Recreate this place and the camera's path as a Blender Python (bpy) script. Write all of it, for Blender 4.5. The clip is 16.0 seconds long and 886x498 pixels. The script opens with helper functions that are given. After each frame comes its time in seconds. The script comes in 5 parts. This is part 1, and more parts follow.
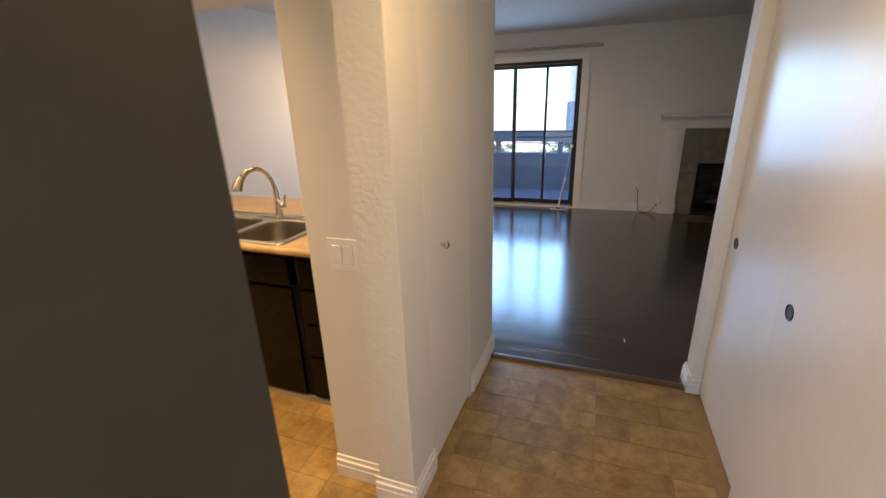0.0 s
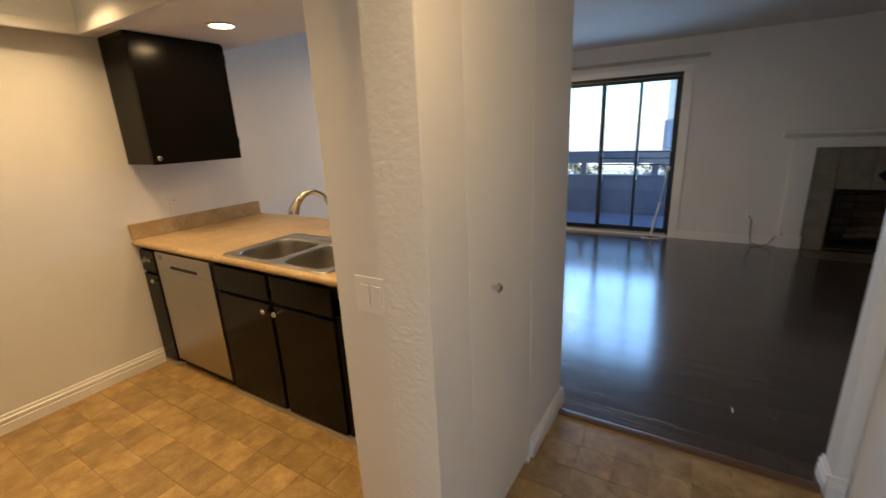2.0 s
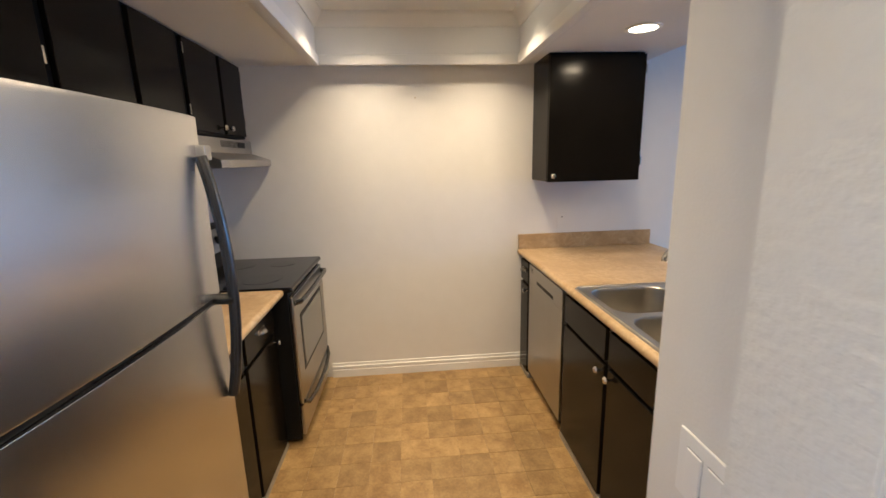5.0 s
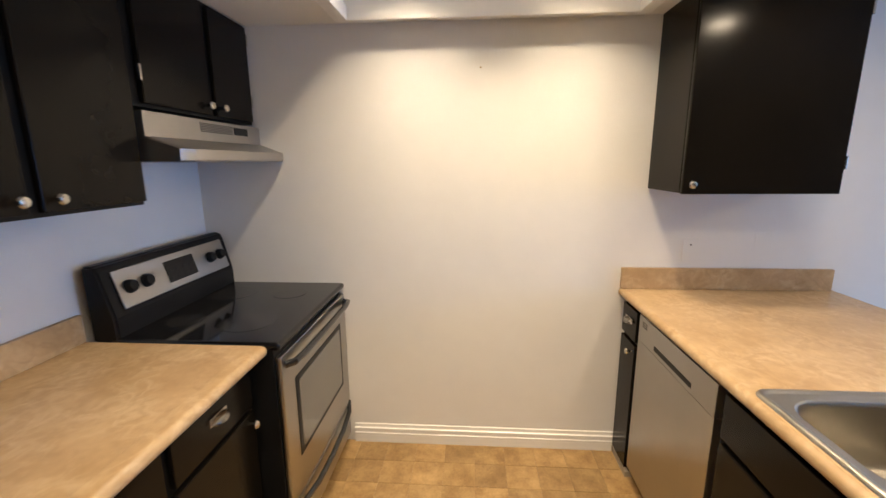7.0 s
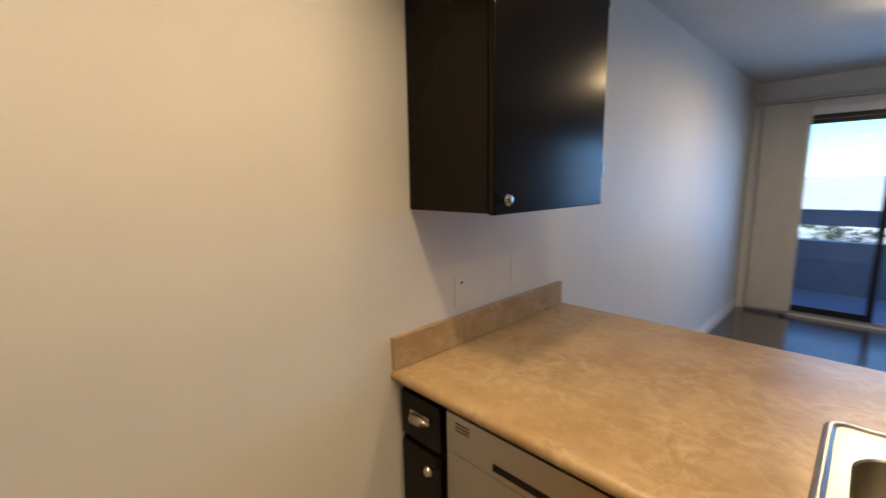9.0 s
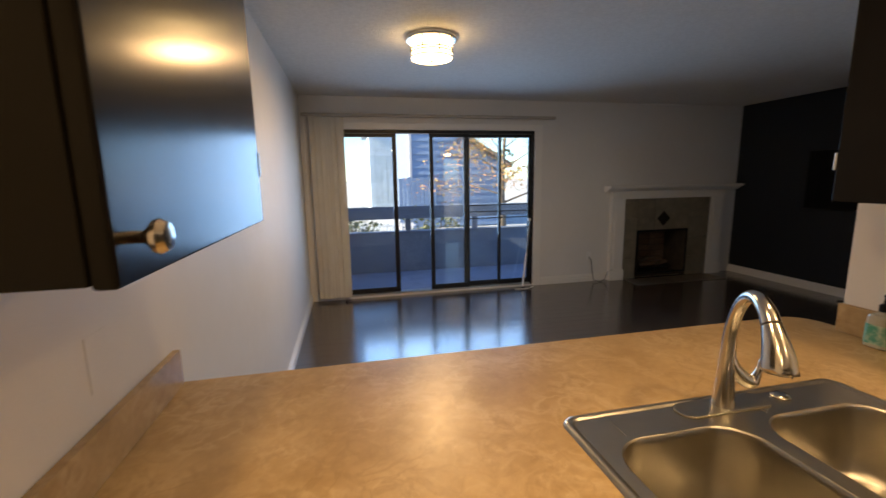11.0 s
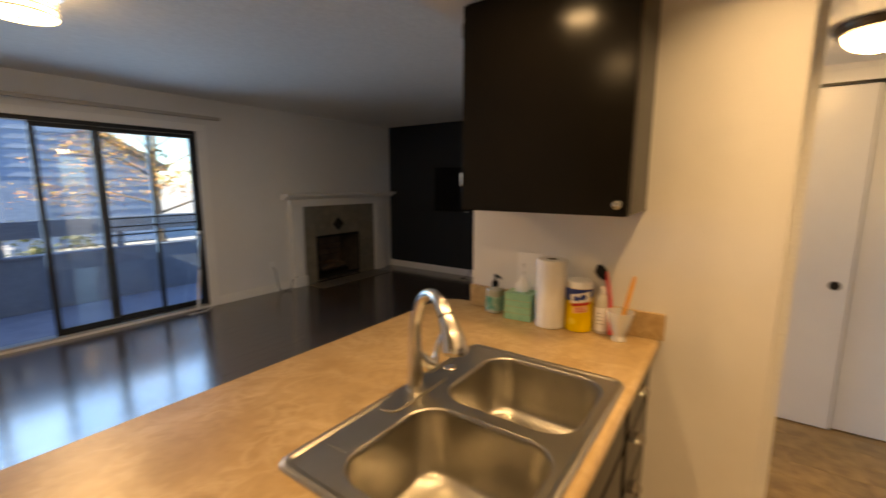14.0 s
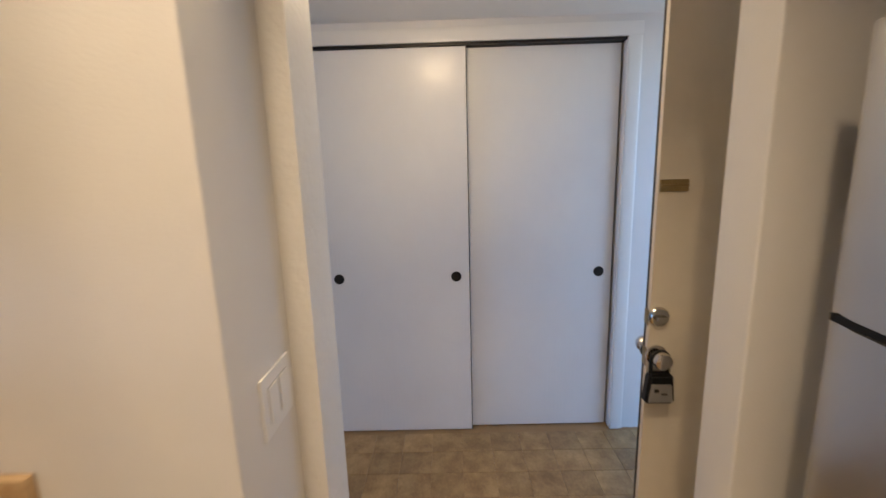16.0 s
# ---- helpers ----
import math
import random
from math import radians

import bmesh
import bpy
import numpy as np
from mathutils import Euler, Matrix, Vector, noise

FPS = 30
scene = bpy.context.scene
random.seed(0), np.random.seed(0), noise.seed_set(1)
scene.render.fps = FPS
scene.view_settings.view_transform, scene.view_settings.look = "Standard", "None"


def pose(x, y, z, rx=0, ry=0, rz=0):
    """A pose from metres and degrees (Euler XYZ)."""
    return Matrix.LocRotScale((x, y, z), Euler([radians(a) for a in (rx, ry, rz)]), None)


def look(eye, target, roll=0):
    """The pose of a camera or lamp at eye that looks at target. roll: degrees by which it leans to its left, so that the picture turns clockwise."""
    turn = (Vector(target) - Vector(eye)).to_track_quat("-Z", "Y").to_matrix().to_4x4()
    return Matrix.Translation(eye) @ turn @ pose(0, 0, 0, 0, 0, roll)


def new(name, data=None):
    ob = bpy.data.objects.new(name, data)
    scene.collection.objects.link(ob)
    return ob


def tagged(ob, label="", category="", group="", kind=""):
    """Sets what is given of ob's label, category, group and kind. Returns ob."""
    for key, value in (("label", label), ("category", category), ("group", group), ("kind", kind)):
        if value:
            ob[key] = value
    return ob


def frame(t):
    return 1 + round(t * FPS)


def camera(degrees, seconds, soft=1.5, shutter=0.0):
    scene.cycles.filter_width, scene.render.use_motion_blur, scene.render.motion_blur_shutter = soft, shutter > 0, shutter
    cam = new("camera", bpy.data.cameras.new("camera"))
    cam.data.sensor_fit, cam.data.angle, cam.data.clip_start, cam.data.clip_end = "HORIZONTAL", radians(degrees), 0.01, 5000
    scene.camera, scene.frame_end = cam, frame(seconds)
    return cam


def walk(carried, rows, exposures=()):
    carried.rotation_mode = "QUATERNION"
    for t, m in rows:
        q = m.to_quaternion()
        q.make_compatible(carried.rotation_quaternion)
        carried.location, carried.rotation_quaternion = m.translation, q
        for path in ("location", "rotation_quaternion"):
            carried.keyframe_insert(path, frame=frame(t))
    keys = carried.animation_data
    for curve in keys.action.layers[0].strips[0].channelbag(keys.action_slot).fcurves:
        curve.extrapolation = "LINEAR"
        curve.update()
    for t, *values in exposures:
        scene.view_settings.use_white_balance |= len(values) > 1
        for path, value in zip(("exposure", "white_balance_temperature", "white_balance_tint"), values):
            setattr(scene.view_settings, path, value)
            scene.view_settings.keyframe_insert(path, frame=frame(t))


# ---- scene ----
import collections

cam = camera(93.3, 16.0, 1.5, 0.4)
PATH = [
    (0, (0.774, 0.342, 1.543), (0.126, 2.117, 0.889), -1.8),
    (0.5, (0.821, 0.408, 1.535), (0.162, 2.184, 0.892), -1.8),
    (1, (0.843, 0.464, 1.54), (0.136, 2.224, 0.905), -2.1),
    (1.5, (0.848, 0.529, 1.53), (0.025, 2.244, 0.911), -2.4),
    (2, (0.77, 0.641, 1.524), (-0.236, 2.28, 0.975), -2.7),
    (2.5, (0.676, 0.795, 1.543), (-0.619, 2.247, 1.08), -1.9),
    (3, (0.641, 0.96, 1.568), (-1.106, 1.87, 1.223), -1.0),
    (3.5, (0.598, 1.031, 1.565), (-1.275, 1.638, 1.212), -0.9),
    (4, (0.564, 1.037, 1.56), (-1.348, 1.494, 1.194), -1.2),
    (4.5, (0.544, 1.066, 1.559), (-1.394, 1.359, 1.16), -1.0),
    (4.7, (0.528, 1.08, 1.554), (-1.416, 1.318, 1.145), -1.2),
    (6.8, (-0.259, 1.153, 1.522), (-2.213, 0.997, 1.127), -0.8),
    (7, (-0.359, 1.139, 1.523), (-2.313, 1.003, 1.118), -0.4),
    (7.5, (-0.656, 1.069, 1.502), (-2.614, 1.156, 1.1), -0.5),
    (8, (-0.931, 1.035, 1.503), (-2.84, 1.48, 1.109), -1.6),
    (8.5, (-1.193, 1.106, 1.49), (-2.949, 2.01, 1.177), -1.9),
    (9, (-1.426, 1.143, 1.482), (-2.838, 2.522, 1.16), -0.9),
    (9.5, (-1.649, 1.171, 1.483), (-2.542, 2.929, 1.146), -1.0),
    (10, (-1.783, 1.314, 1.467), (-2.153, 3.251, 1.134), -1.1),
    (12.5, (-1.947, 1.779, 1.502), (-0.978, 3.5, 1.185), -0.6),
    (13, (-1.963, 1.78, 1.505), (-0.907, 3.449, 1.189), -0.5),
    (13.5, (-1.968, 1.763, 1.498), (-0.689, 3.268, 1.185), -0.4),
    (14, (-1.894, 1.677, 1.494), (-0.277, 2.812, 1.181), 0.1),
    (14.5, (-1.708, 1.49, 1.482), (0.167, 2.108, 1.168), 0.2),
    (15, (-1.473, 1.308, 1.475), (0.489, 1.531, 1.155), 0.1),
    (15.5, (-1.138, 1.24, 1.454), (0.831, 1.279, 1.107), -0.7),
    (16, (-0.757, 1.202, 1.458), (1.207, 1.233, 1.083), -1.7),
]
# stops and white balance of the film's own automatic exposure
EXPOSURES = [(0.0, 2.47, 10100, 13), (1.5, 2.27, 9750, 10), (2.4, 2.05, 8900, 8), (3.0, 2.05, 8700, 3), (3.4, 2.3, 6300, 7), (5.0, 2.5, 6200, 7), (7.0, 2.75, 6150, 7), (8.4, 2.4, 6300, 8), (9.5, 1.7, 8500, 6), (10.2, 1.8, 9000, 9),
             (12.5, 2.05, 13000, 17), (13.5, 2.09, 11900, 15), (14.2, 2.14, 12000, 13), (15.0, 2.55, 7400, 9), (15.5, 2.4, 6800, 10), (16.0, 2.12, 6700, 10)]
walk(cam, [(t, look(eye, target, roll)) for t, eye, target, roll in PATH], EXPOSURES)

# ---- light of the place ----
world = bpy.data.worlds.new("sky")
scene.world = world
world.use_nodes = True
wn = world.node_tree
sky = wn.nodes.new("ShaderNodeTexSky")
sky.sky_type, sky.sun_disc = "NISHITA", False
sky.dust_density, sky.ozone_density = 0.0, 10.0
sky.sun_elevation, sky.sun_rotation = radians(32), radians(-94)
wn.nodes["Background"].inputs["Strength"].default_value = 0.15
cool = wn.nodes.new("ShaderNodeMix")
cool.data_type, cool.blend_type = "RGBA", "MULTIPLY"
cool.inputs["Factor"].default_value = 1.0
cool.inputs[7].default_value = (0.78, 0.91, 1.0, 1)
wn.links.new(sky.outputs[0], cool.inputs[6])
wn.links.new(cool.outputs[2], wn.nodes["Background"].inputs["Color"])
sun = new("sun", bpy.data.lights.new("sun", "SUN"))
sun.data.energy, sun.data.angle, sun.data.color = 4.5, radians(0.6), (1.0, 0.96, 0.90)
sun.matrix_world = look((-30, 6, 19), (0, 8, 0))

CAN_COLOUR = (1.0, 0.76, 0.51)


def area_lamp(name, m, size, size_y, watts, colour, shape="RECTANGLE", spread=180):
    ob = new(name, bpy.data.lights.new(name, "AREA"))
    ob.data.shape, ob.data.size, ob.data.size_y = shape, size, size_y
    ob.data.energy, ob.data.color, ob.data.spread = watts, colour, radians(spread)
    ob.matrix_world = m
    return ob


# daylight that enters by the glazed door
area_lamp("window_daylight", look((-0.67, 6.955, 1.36), (-0.67, 3.0, 1.0)), 2.25, 1.3, 10.2, (0.19, 0.46, 1.0), spread=125)
# lit drum lamp of the living room, seen from below
area_lamp("drum_lamp_light", look((-1.287, 4.635, 2.272), (-1.287, 4.635, 0)), 0.22, 0.22, 5.0, (1.0, 0.74, 0.46), "DISK")
# daylight that enters by the open front door
area_lamp("doorway_daylight", look((0.95, -0.42, 1.1), (0.95, 3.0, 0.9)), 0.8, 1.9, 0.65, (0.48, 0.74, 1.0))

CANS = ((-1.965, 0.862, 2.42), (-1.955, 1.56, 2.42), (-0.62, 0.862, 2.42), (-0.62, 1.56, 2.42), (-1.64, 2.275, 2.15), (-0.85, 2.25, 2.15))
for cx, cy, cz in CANS:
    area_lamp("recessed_lamp_light", look((cx, cy, cz - 0.012), (cx, cy, 0)), 0.11, 0.11, 1.38 if cz > 2.3 else 0.80, CAN_COLOUR, "DISK", 110 if cz > 2.3 else 180)


# ---- materials ----
def surf(name, c1, c2=None, rough=0.5, metal=0.0, scale=6.0, stretch=(1, 1, 1), bump=0.0, bump_scale=120.0, random_value=0.0,
         fine=0.0, gloss_vary=0.0, coat=0.0, aniso=0.0, spec=0.5, wide=False, bump_stretch=(1, 1, 1), distance=0.002, island=False):
    m = bpy.data.materials.new(name)
    m.use_nodes = True
    nt = m.node_tree
    b = nt.nodes["Principled BSDF"]
    b.inputs["Roughness"].default_value, b.inputs["Metallic"].default_value = rough, metal
    b.inputs["Coat Weight"].default_value, b.inputs["Anisotropic"].default_value, b.inputs["Specular IOR Level"].default_value = coat, aniso, spec
    b.inputs["Coat Roughness"].default_value = rough
    c2 = c2 or c1
    co = nt.nodes.new("ShaderNodeNewGeometry") if island else nt.nodes.new("ShaderNodeTexCoord")
    src = co.outputs["Position"] if island else co.outputs["Object"]
    info = nt.nodes.new("ShaderNodeObjectInfo")
    shift = nt.nodes.new("ShaderNodeVectorMath")
    shift.operation = "MULTIPLY_ADD"
    shift.inputs[1].default_value = stretch
    nt.links.new(src, shift.inputs[0])
    off = nt.nodes.new("ShaderNodeVectorMath")
    off.operation = "SCALE"
    off.inputs[0].default_value = (7, 11, 5)
    nt.links.new(info.outputs["Random"], off.inputs["Scale"])
    nt.links.new(off.outputs[0], shift.inputs[2])
    n = nt.nodes.new("ShaderNodeTexNoise")
    n.inputs["Scale"].default_value, n.inputs["Detail"].default_value, n.inputs["Roughness"].default_value = scale, 5, 0.62
    nt.links.new(shift.outputs[0], n.inputs["Vector"])
    ramp = nt.nodes.new("ShaderNodeValToRGB")
    ramp.color_ramp.elements[0].position, ramp.color_ramp.elements[1].position = (0.44, 0.80) if wide else (0.32, 0.68)
    ramp.color_ramp.elements[0].color, ramp.color_ramp.elements[1].color = (*c1, 1), (*c2, 1)
    nt.links.new(n.outputs["Fac"], ramp.inputs["Fac"])
    colour = ramp.outputs["Color"]
    if fine:
        f = nt.nodes.new("ShaderNodeTexNoise")
        f.inputs["Scale"].default_value, f.inputs["Detail"].default_value = scale * 9, 4
        nt.links.new(shift.outputs[0], f.inputs["Vector"])
        hsv = nt.nodes.new("ShaderNodeHueSaturation")
        rng = nt.nodes.new("ShaderNodeMapRange")
        rng.inputs["From Min"].default_value, rng.inputs["From Max"].default_value = 0.3, 0.7
        rng.inputs["To Min"].default_value, rng.inputs["To Max"].default_value = 1 - fine, 1 + fine
        nt.links.new(f.outputs["Fac"], rng.inputs["Value"])
        nt.links.new(rng.outputs[0], hsv.inputs["Value"])
        nt.links.new(colour, hsv.inputs["Color"])
        colour = hsv.outputs[0]
    if random_value:
        hsv = nt.nodes.new("ShaderNodeHueSaturation")
        rng = nt.nodes.new("ShaderNodeMapRange")
        rng.inputs["To Min"].default_value, rng.inputs["To Max"].default_value = 1 - random_value, 1 + random_value
        nt.links.new(co.outputs["Random Per Island"] if island else info.outputs["Random"], rng.inputs["Value"])
        nt.links.new(rng.outputs[0], hsv.inputs["Value"])
        nt.links.new(colour, hsv.inputs["Color"])
        colour = hsv.outputs[0]
    nt.links.new(colour, b.inputs["Base Color"])
    if gloss_vary:
        rng = nt.nodes.new("ShaderNodeMapRange")
        rng.inputs["From Min"].default_value, rng.inputs["From Max"].default_value = 0.3, 0.7
        rng.inputs["To Min"].default_value, rng.inputs["To Max"].default_value = max(0.03, rough - gloss_vary), rough + gloss_vary
        nt.links.new(n.outputs["Fac"], rng.inputs["Value"])
        nt.links.new(rng.outputs[0], b.inputs["Roughness"])
    if bump:
        bs = nt.nodes.new("ShaderNodeVectorMath")
        bs.operation = "MULTIPLY"
        bs.inputs[1].default_value = bump_stretch
        nt.links.new(src, bs.inputs[0])
        bn = nt.nodes.new("ShaderNodeTexNoise")
        bn.inputs["Scale"].default_value, bn.inputs["Detail"].default_value = bump_scale, 3
        nt.links.new(bs.outputs[0], bn.inputs["Vector"])
        bp = nt.nodes.new("ShaderNodeBump")
        bp.inputs["Strength"].default_value, bp.inputs["Distance"].default_value = bump, distance
        nt.links.new(bn.outputs["Fac"], bp.inputs["Height"])
        nt.links.new(bp.outputs[0], b.inputs["Normal"])
    return m


def glow(name, colour, strength):
    m = bpy.data.materials.new(name)
    m.use_nodes = True
    b = m.node_tree.nodes["Principled BSDF"]
    b.inputs["Base Color"].default_value = (*colour, 1)
    b.inputs["Emission Color"].default_value, b.inputs["Emission Strength"].default_value = (*colour, 1), strength
    return m


def glass(name, colour=(0.95, 0.98, 1.0), rough=0.02, ior=1.45):
    m = bpy.data.materials.new(name)
    m.use_nodes = True
    b = m.node_tree.nodes["Principled BSDF"]
    b.inputs["Base Color"].default_value = (*colour, 1)
    b.inputs["Transmission Weight"].default_value, b.inputs["Roughness"].default_value, b.inputs["IOR"].default_value = 1.0, rough, ior
    return m


WALL = surf("wall_paint", (0.70, 0.69, 0.67), (0.74, 0.73, 0.71), 0.55, scale=1.3, bump=0.35, bump_scale=160, distance=0.0012, fine=0.01)
WALL_ROUGH = surf("knockdown_wall_paint", (0.70, 0.69, 0.66), (0.75, 0.74, 0.71), 0.55, scale=1.5, bump=0.5, bump_scale=46, bump_stretch=(1, 1, 1.25), distance=0.006)
WALL_NAVY = surf("navy_wall_paint", (0.005, 0.009, 0.015), (0.007, 0.012, 0.019), 0.6, scale=1.5, bump=0.3, bump_scale=150, distance=0.001)
CEILING = surf("ceiling_paint", (0.72, 0.72, 0.70), (0.76, 0.75, 0.73), 0.7, scale=2, bump=0.25, bump_scale=180, distance=0.001)
POPCORN = surf("popcorn_ceiling", (0.66, 0.65, 0.62), (0.76, 0.75, 0.72), 0.9, scale=40, bump=1.0, bump_scale=95, distance=0.008)
TRIM = surf("white_trim_paint", (0.76, 0.75, 0.72), (0.80, 0.79, 0.76), 0.32, scale=3, bump=0.1, bump_scale=40, distance=0.001)
DOOR_WHITE = surf("white_closet_door_paint", (0.74, 0.74, 0.74), (0.79, 0.79, 0.78), 0.27, scale=2, bump=0.16, bump_scale=7, bump_stretch=(1, 9, 0.45), distance=0.004)
DOOR_CREAM = surf("cream_door_paint", (0.66, 0.60, 0.48), (0.71, 0.65, 0.53), 0.4, scale=2, bump=0.1, bump_scale=60, fine=0.02)
DOOR_DARK = surf("charcoal_door_paint", (0.026, 0.0215, 0.013), (0.037, 0.031, 0.019), 0.45, scale=3, bump=0.2, bump_scale=25, fine=0.08)
CABINET = surf("black_brown_cabinet_paint", (0.0062, 0.0052, 0.0040), (0.0088, 0.0073, 0.0056), 0.195, scale=3, spec=0.125, bump=0.05, bump_scale=12, bump_stretch=(1, 1, 0.4), distance=0.002)
CABINET_IN = surf("black_cabinet_box_paint", (0.007, 0.0066, 0.006), (0.010, 0.009, 0.008), 0.40, scale=4, spec=0.15)


def marbled(name):
    """Mottled tan laminate: soft clouds, pale broken veins and darker flecks."""
    m = surf(name, (0.36, 0.235, 0.113), (0.47, 0.33, 0.18), 0.35, scale=5, fine=0.05, gloss_vary=0.03)
    nt = m.node_tree
    b = nt.nodes["Principled BSDF"]
    base = b.inputs["Base Color"].links[0].from_socket
    co = nt.nodes.new("ShaderNodeTexCoord")
    for scale, warp, lo, hi, tint, share in ((7.0, 0.8, 0.0, 0.07, (0.58, 0.43, 0.26), 0.40), (16.0, 0.6, 0.0, 0.09, (0.62, 0.48, 0.31), 0.38), (11.0, 0.9, 0.0, 0.06, (0.24, 0.145, 0.062), 0.34), (36.0, 0.4, 0.0, 0.10, (0.27, 0.17, 0.08), 0.22)):
        n = nt.nodes.new("ShaderNodeTexNoise")
        n.inputs["Scale"].default_value, n.inputs["Detail"].default_value, n.inputs["Distortion"].default_value = scale, 4, warp
        shift = nt.nodes.new("ShaderNodeVectorMath")
        shift.inputs[1].default_value = (scale * 1.7, scale * 0.9, 3.1)
        nt.links.new(co.outputs["Object"], shift.inputs[0])
        nt.links.new(shift.outputs[0], n.inputs["Vector"])
        away = nt.nodes.new("ShaderNodeMath")
        away.operation = "SUBTRACT"
        away.inputs[1].default_value = 0.5
        nt.links.new(n.outputs["Fac"], away.inputs[0])
        size = nt.nodes.new("ShaderNodeMath")
        size.operation = "ABSOLUTE"
        nt.links.new(away.outputs[0], size.inputs[0])
        rng = nt.nodes.new("ShaderNodeMapRange")
        rng.inputs["From Min"].default_value, rng.inputs["From Max"].default_value = lo, hi
        rng.inputs["To Min"].default_value, rng.inputs["To Max"].default_value = share, 0.0
        nt.links.new(size.outputs[0], rng.inputs["Value"])
        patch = nt.nodes.new("ShaderNodeTexNoise")
        patch.inputs["Scale"].default_value, patch.inputs["Detail"].default_value = scale * 0.45, 2
        nt.links.new(shift.outputs[0], patch.inputs["Vector"])
        gate = nt.nodes.new("ShaderNodeMapRange")
        gate.inputs["From Min"].default_value, gate.inputs["From Max"].default_value = 0.42, 0.62
        nt.links.new(patch.outputs["Fac"], gate.inputs["Value"])
        both = nt.nodes.new("ShaderNodeMath")
        both.operation = "MULTIPLY"
        nt.links.new(rng.outputs[0], both.inputs[0])
        nt.links.new(gate.outputs[0], both.inputs[1])
        mix = nt.nodes.new("ShaderNodeMix")
        mix.data_type = "RGBA"
        nt.links.new(both.outputs[0], mix.inputs["Factor"])
        nt.links.new(base, mix.inputs[6])
        mix.inputs[7].default_value = (*tint, 1)
        base = mix.outputs[2]
    nt.links.new(base, b.inputs["Base Color"])
    return m


COUNTER = marbled("tan_laminate")
VINYL = surf("tan_vinyl_tile", (0.215, 0.124, 0.045), (0.40, 0.262, 0.114), 0.38, scale=10, fine=0.11, random_value=0.15, bump=0.2, bump_scale=60, gloss_vary=0.07)
VINYL_JOINT = surf("vinyl_joint", (0.27, 0.165, 0.07), (0.34, 0.21, 0.095), 0.6, scale=8)
PLANK = surf("dark_laminate_plank", (0.034, 0.024, 0.020), (0.078, 0.055, 0.044), 0.175, scale=5, spec=1.0, coat=0.6, stretch=(0.35, 4.5, 1), fine=0.22, random_value=0.18,
             gloss_vary=0.05, bump=0.2, bump_scale=30, bump_stretch=(0.25, 6, 1), distance=0.0015)
PLANK_JOINT = surf("plank_joint", (0.008, 0.006, 0.005), rough=0.6)
THRESHOLD = surf("wooden_threshold", (0.085, 0.045, 0.022), (0.13, 0.07, 0.036), 0.4, scale=8, stretch=(1, 8, 8), fine=0.15)
STEEL = surf("brushed_stainless", (0.43, 0.425, 0.41), (0.49, 0.48, 0.465), 0.33, 1.0, scale=2, aniso=0.75)
HOOD_STEEL = surf("satin_hood_stainless", (0.40, 0.385, 0.36), (0.46, 0.445, 0.42), 0.40, 1.0, scale=3)
FRIDGE_STEEL = surf("glossy_brushed_stainless", (0.60, 0.59, 0.575), (0.66, 0.65, 0.63), 0.27, 1.0, scale=2, aniso=0.65)
SINK_STEEL = surf("sink_stainless", (0.40, 0.375, 0.33), (0.48, 0.455, 0.40), 0.33, 1.0, scale=5, aniso=0.3)
NICKEL = surf("satin_nickel", (0.58, 0.55, 0.50), (0.64, 0.61, 0.56), 0.20, 1.0, scale=12, gloss_vary=0.05)
CHROME = surf("polished_chrome", (0.75, 0.74, 0.72), rough=0.08, metal=1.0)
BRASS = surf("aged_brass", (0.32, 0.24, 0.12), (0.42, 0.32, 0.17), 0.35, 1.0, scale=20)
BLACK_PLASTIC = surf("black_plastic", (0.008, 0.008, 0.0085), (0.011, 0.011, 0.0115), 0.35, scale=9, spec=0.16)
BLACK_GLASS = surf("black_ceramic_glass", (0.006, 0.006, 0.007), rough=0.07, coat=0.15, spec=0.35)
OVEN_GLASS = surf("grey_oven_glass", (0.20, 0.20, 0.19), (0.25, 0.25, 0.24), 0.16, 0.6, scale=2)
HANDLE_BLACK = surf("black_enamel_handle", (0.013, 0.014, 0.016), rough=0.25, coat=0.3)
BRONZE = surf("dark_bronze_aluminium", (0.012, 0.010, 0.009), (0.018, 0.015, 0.013), 0.4, 0.3, scale=9)
BLIND = surf("cream_vinyl_blind", (0.60, 0.57, 0.50), (0.66, 0.63, 0.56), 0.5, scale=5, bump=0.1, bump_scale=30, bump_stretch=(8, 8, 0.5))
PLATE = surf("white_plastic_plate", (0.78, 0.78, 0.77), (0.80, 0.80, 0.79), 0.28, scale=9)
SLOT = surf("dark_slot", (0.02, 0.02, 0.02), rough=0.6)
TILE_FP = surf("fireplace_tile", (0.17, 0.15, 0.115), (0.25, 0.225, 0.175), 0.3, scale=5, random_value=0.12, fine=0.1)
TILE_ACCENT = surf("black_accent_tile", (0.02, 0.018, 0.016), rough=0.2)
SOOT = surf("sooty_firebrick", (0.03, 0.024, 0.02), (0.06, 0.045, 0.035), 0.85, scale=6, bump=0.5, bump_scale=30)
FIREBRICK = surf("smoked_firebrick", (0.10, 0.06, 0.04), (0.19, 0.12, 0.08), 0.85, scale=7, random_value=0.2, bump=0.4, bump_scale=40)
HEAD_GROOVE = surf("shadowed_nickel_groove", (0.16, 0.14, 0.12), rough=0.35, metal=1.0)
LOG = surf("charred_log", (0.05, 0.035, 0.025), (0.16, 0.10, 0.065), 0.85, scale=12, bump=0.8, bump_scale=40)
LENS = glow("lamp_lens", (1.0, 0.86, 0.66), 2.8)
DOME = glow("frosted_lamp_dome", (1.0, 0.745, 0.46), 7.2)
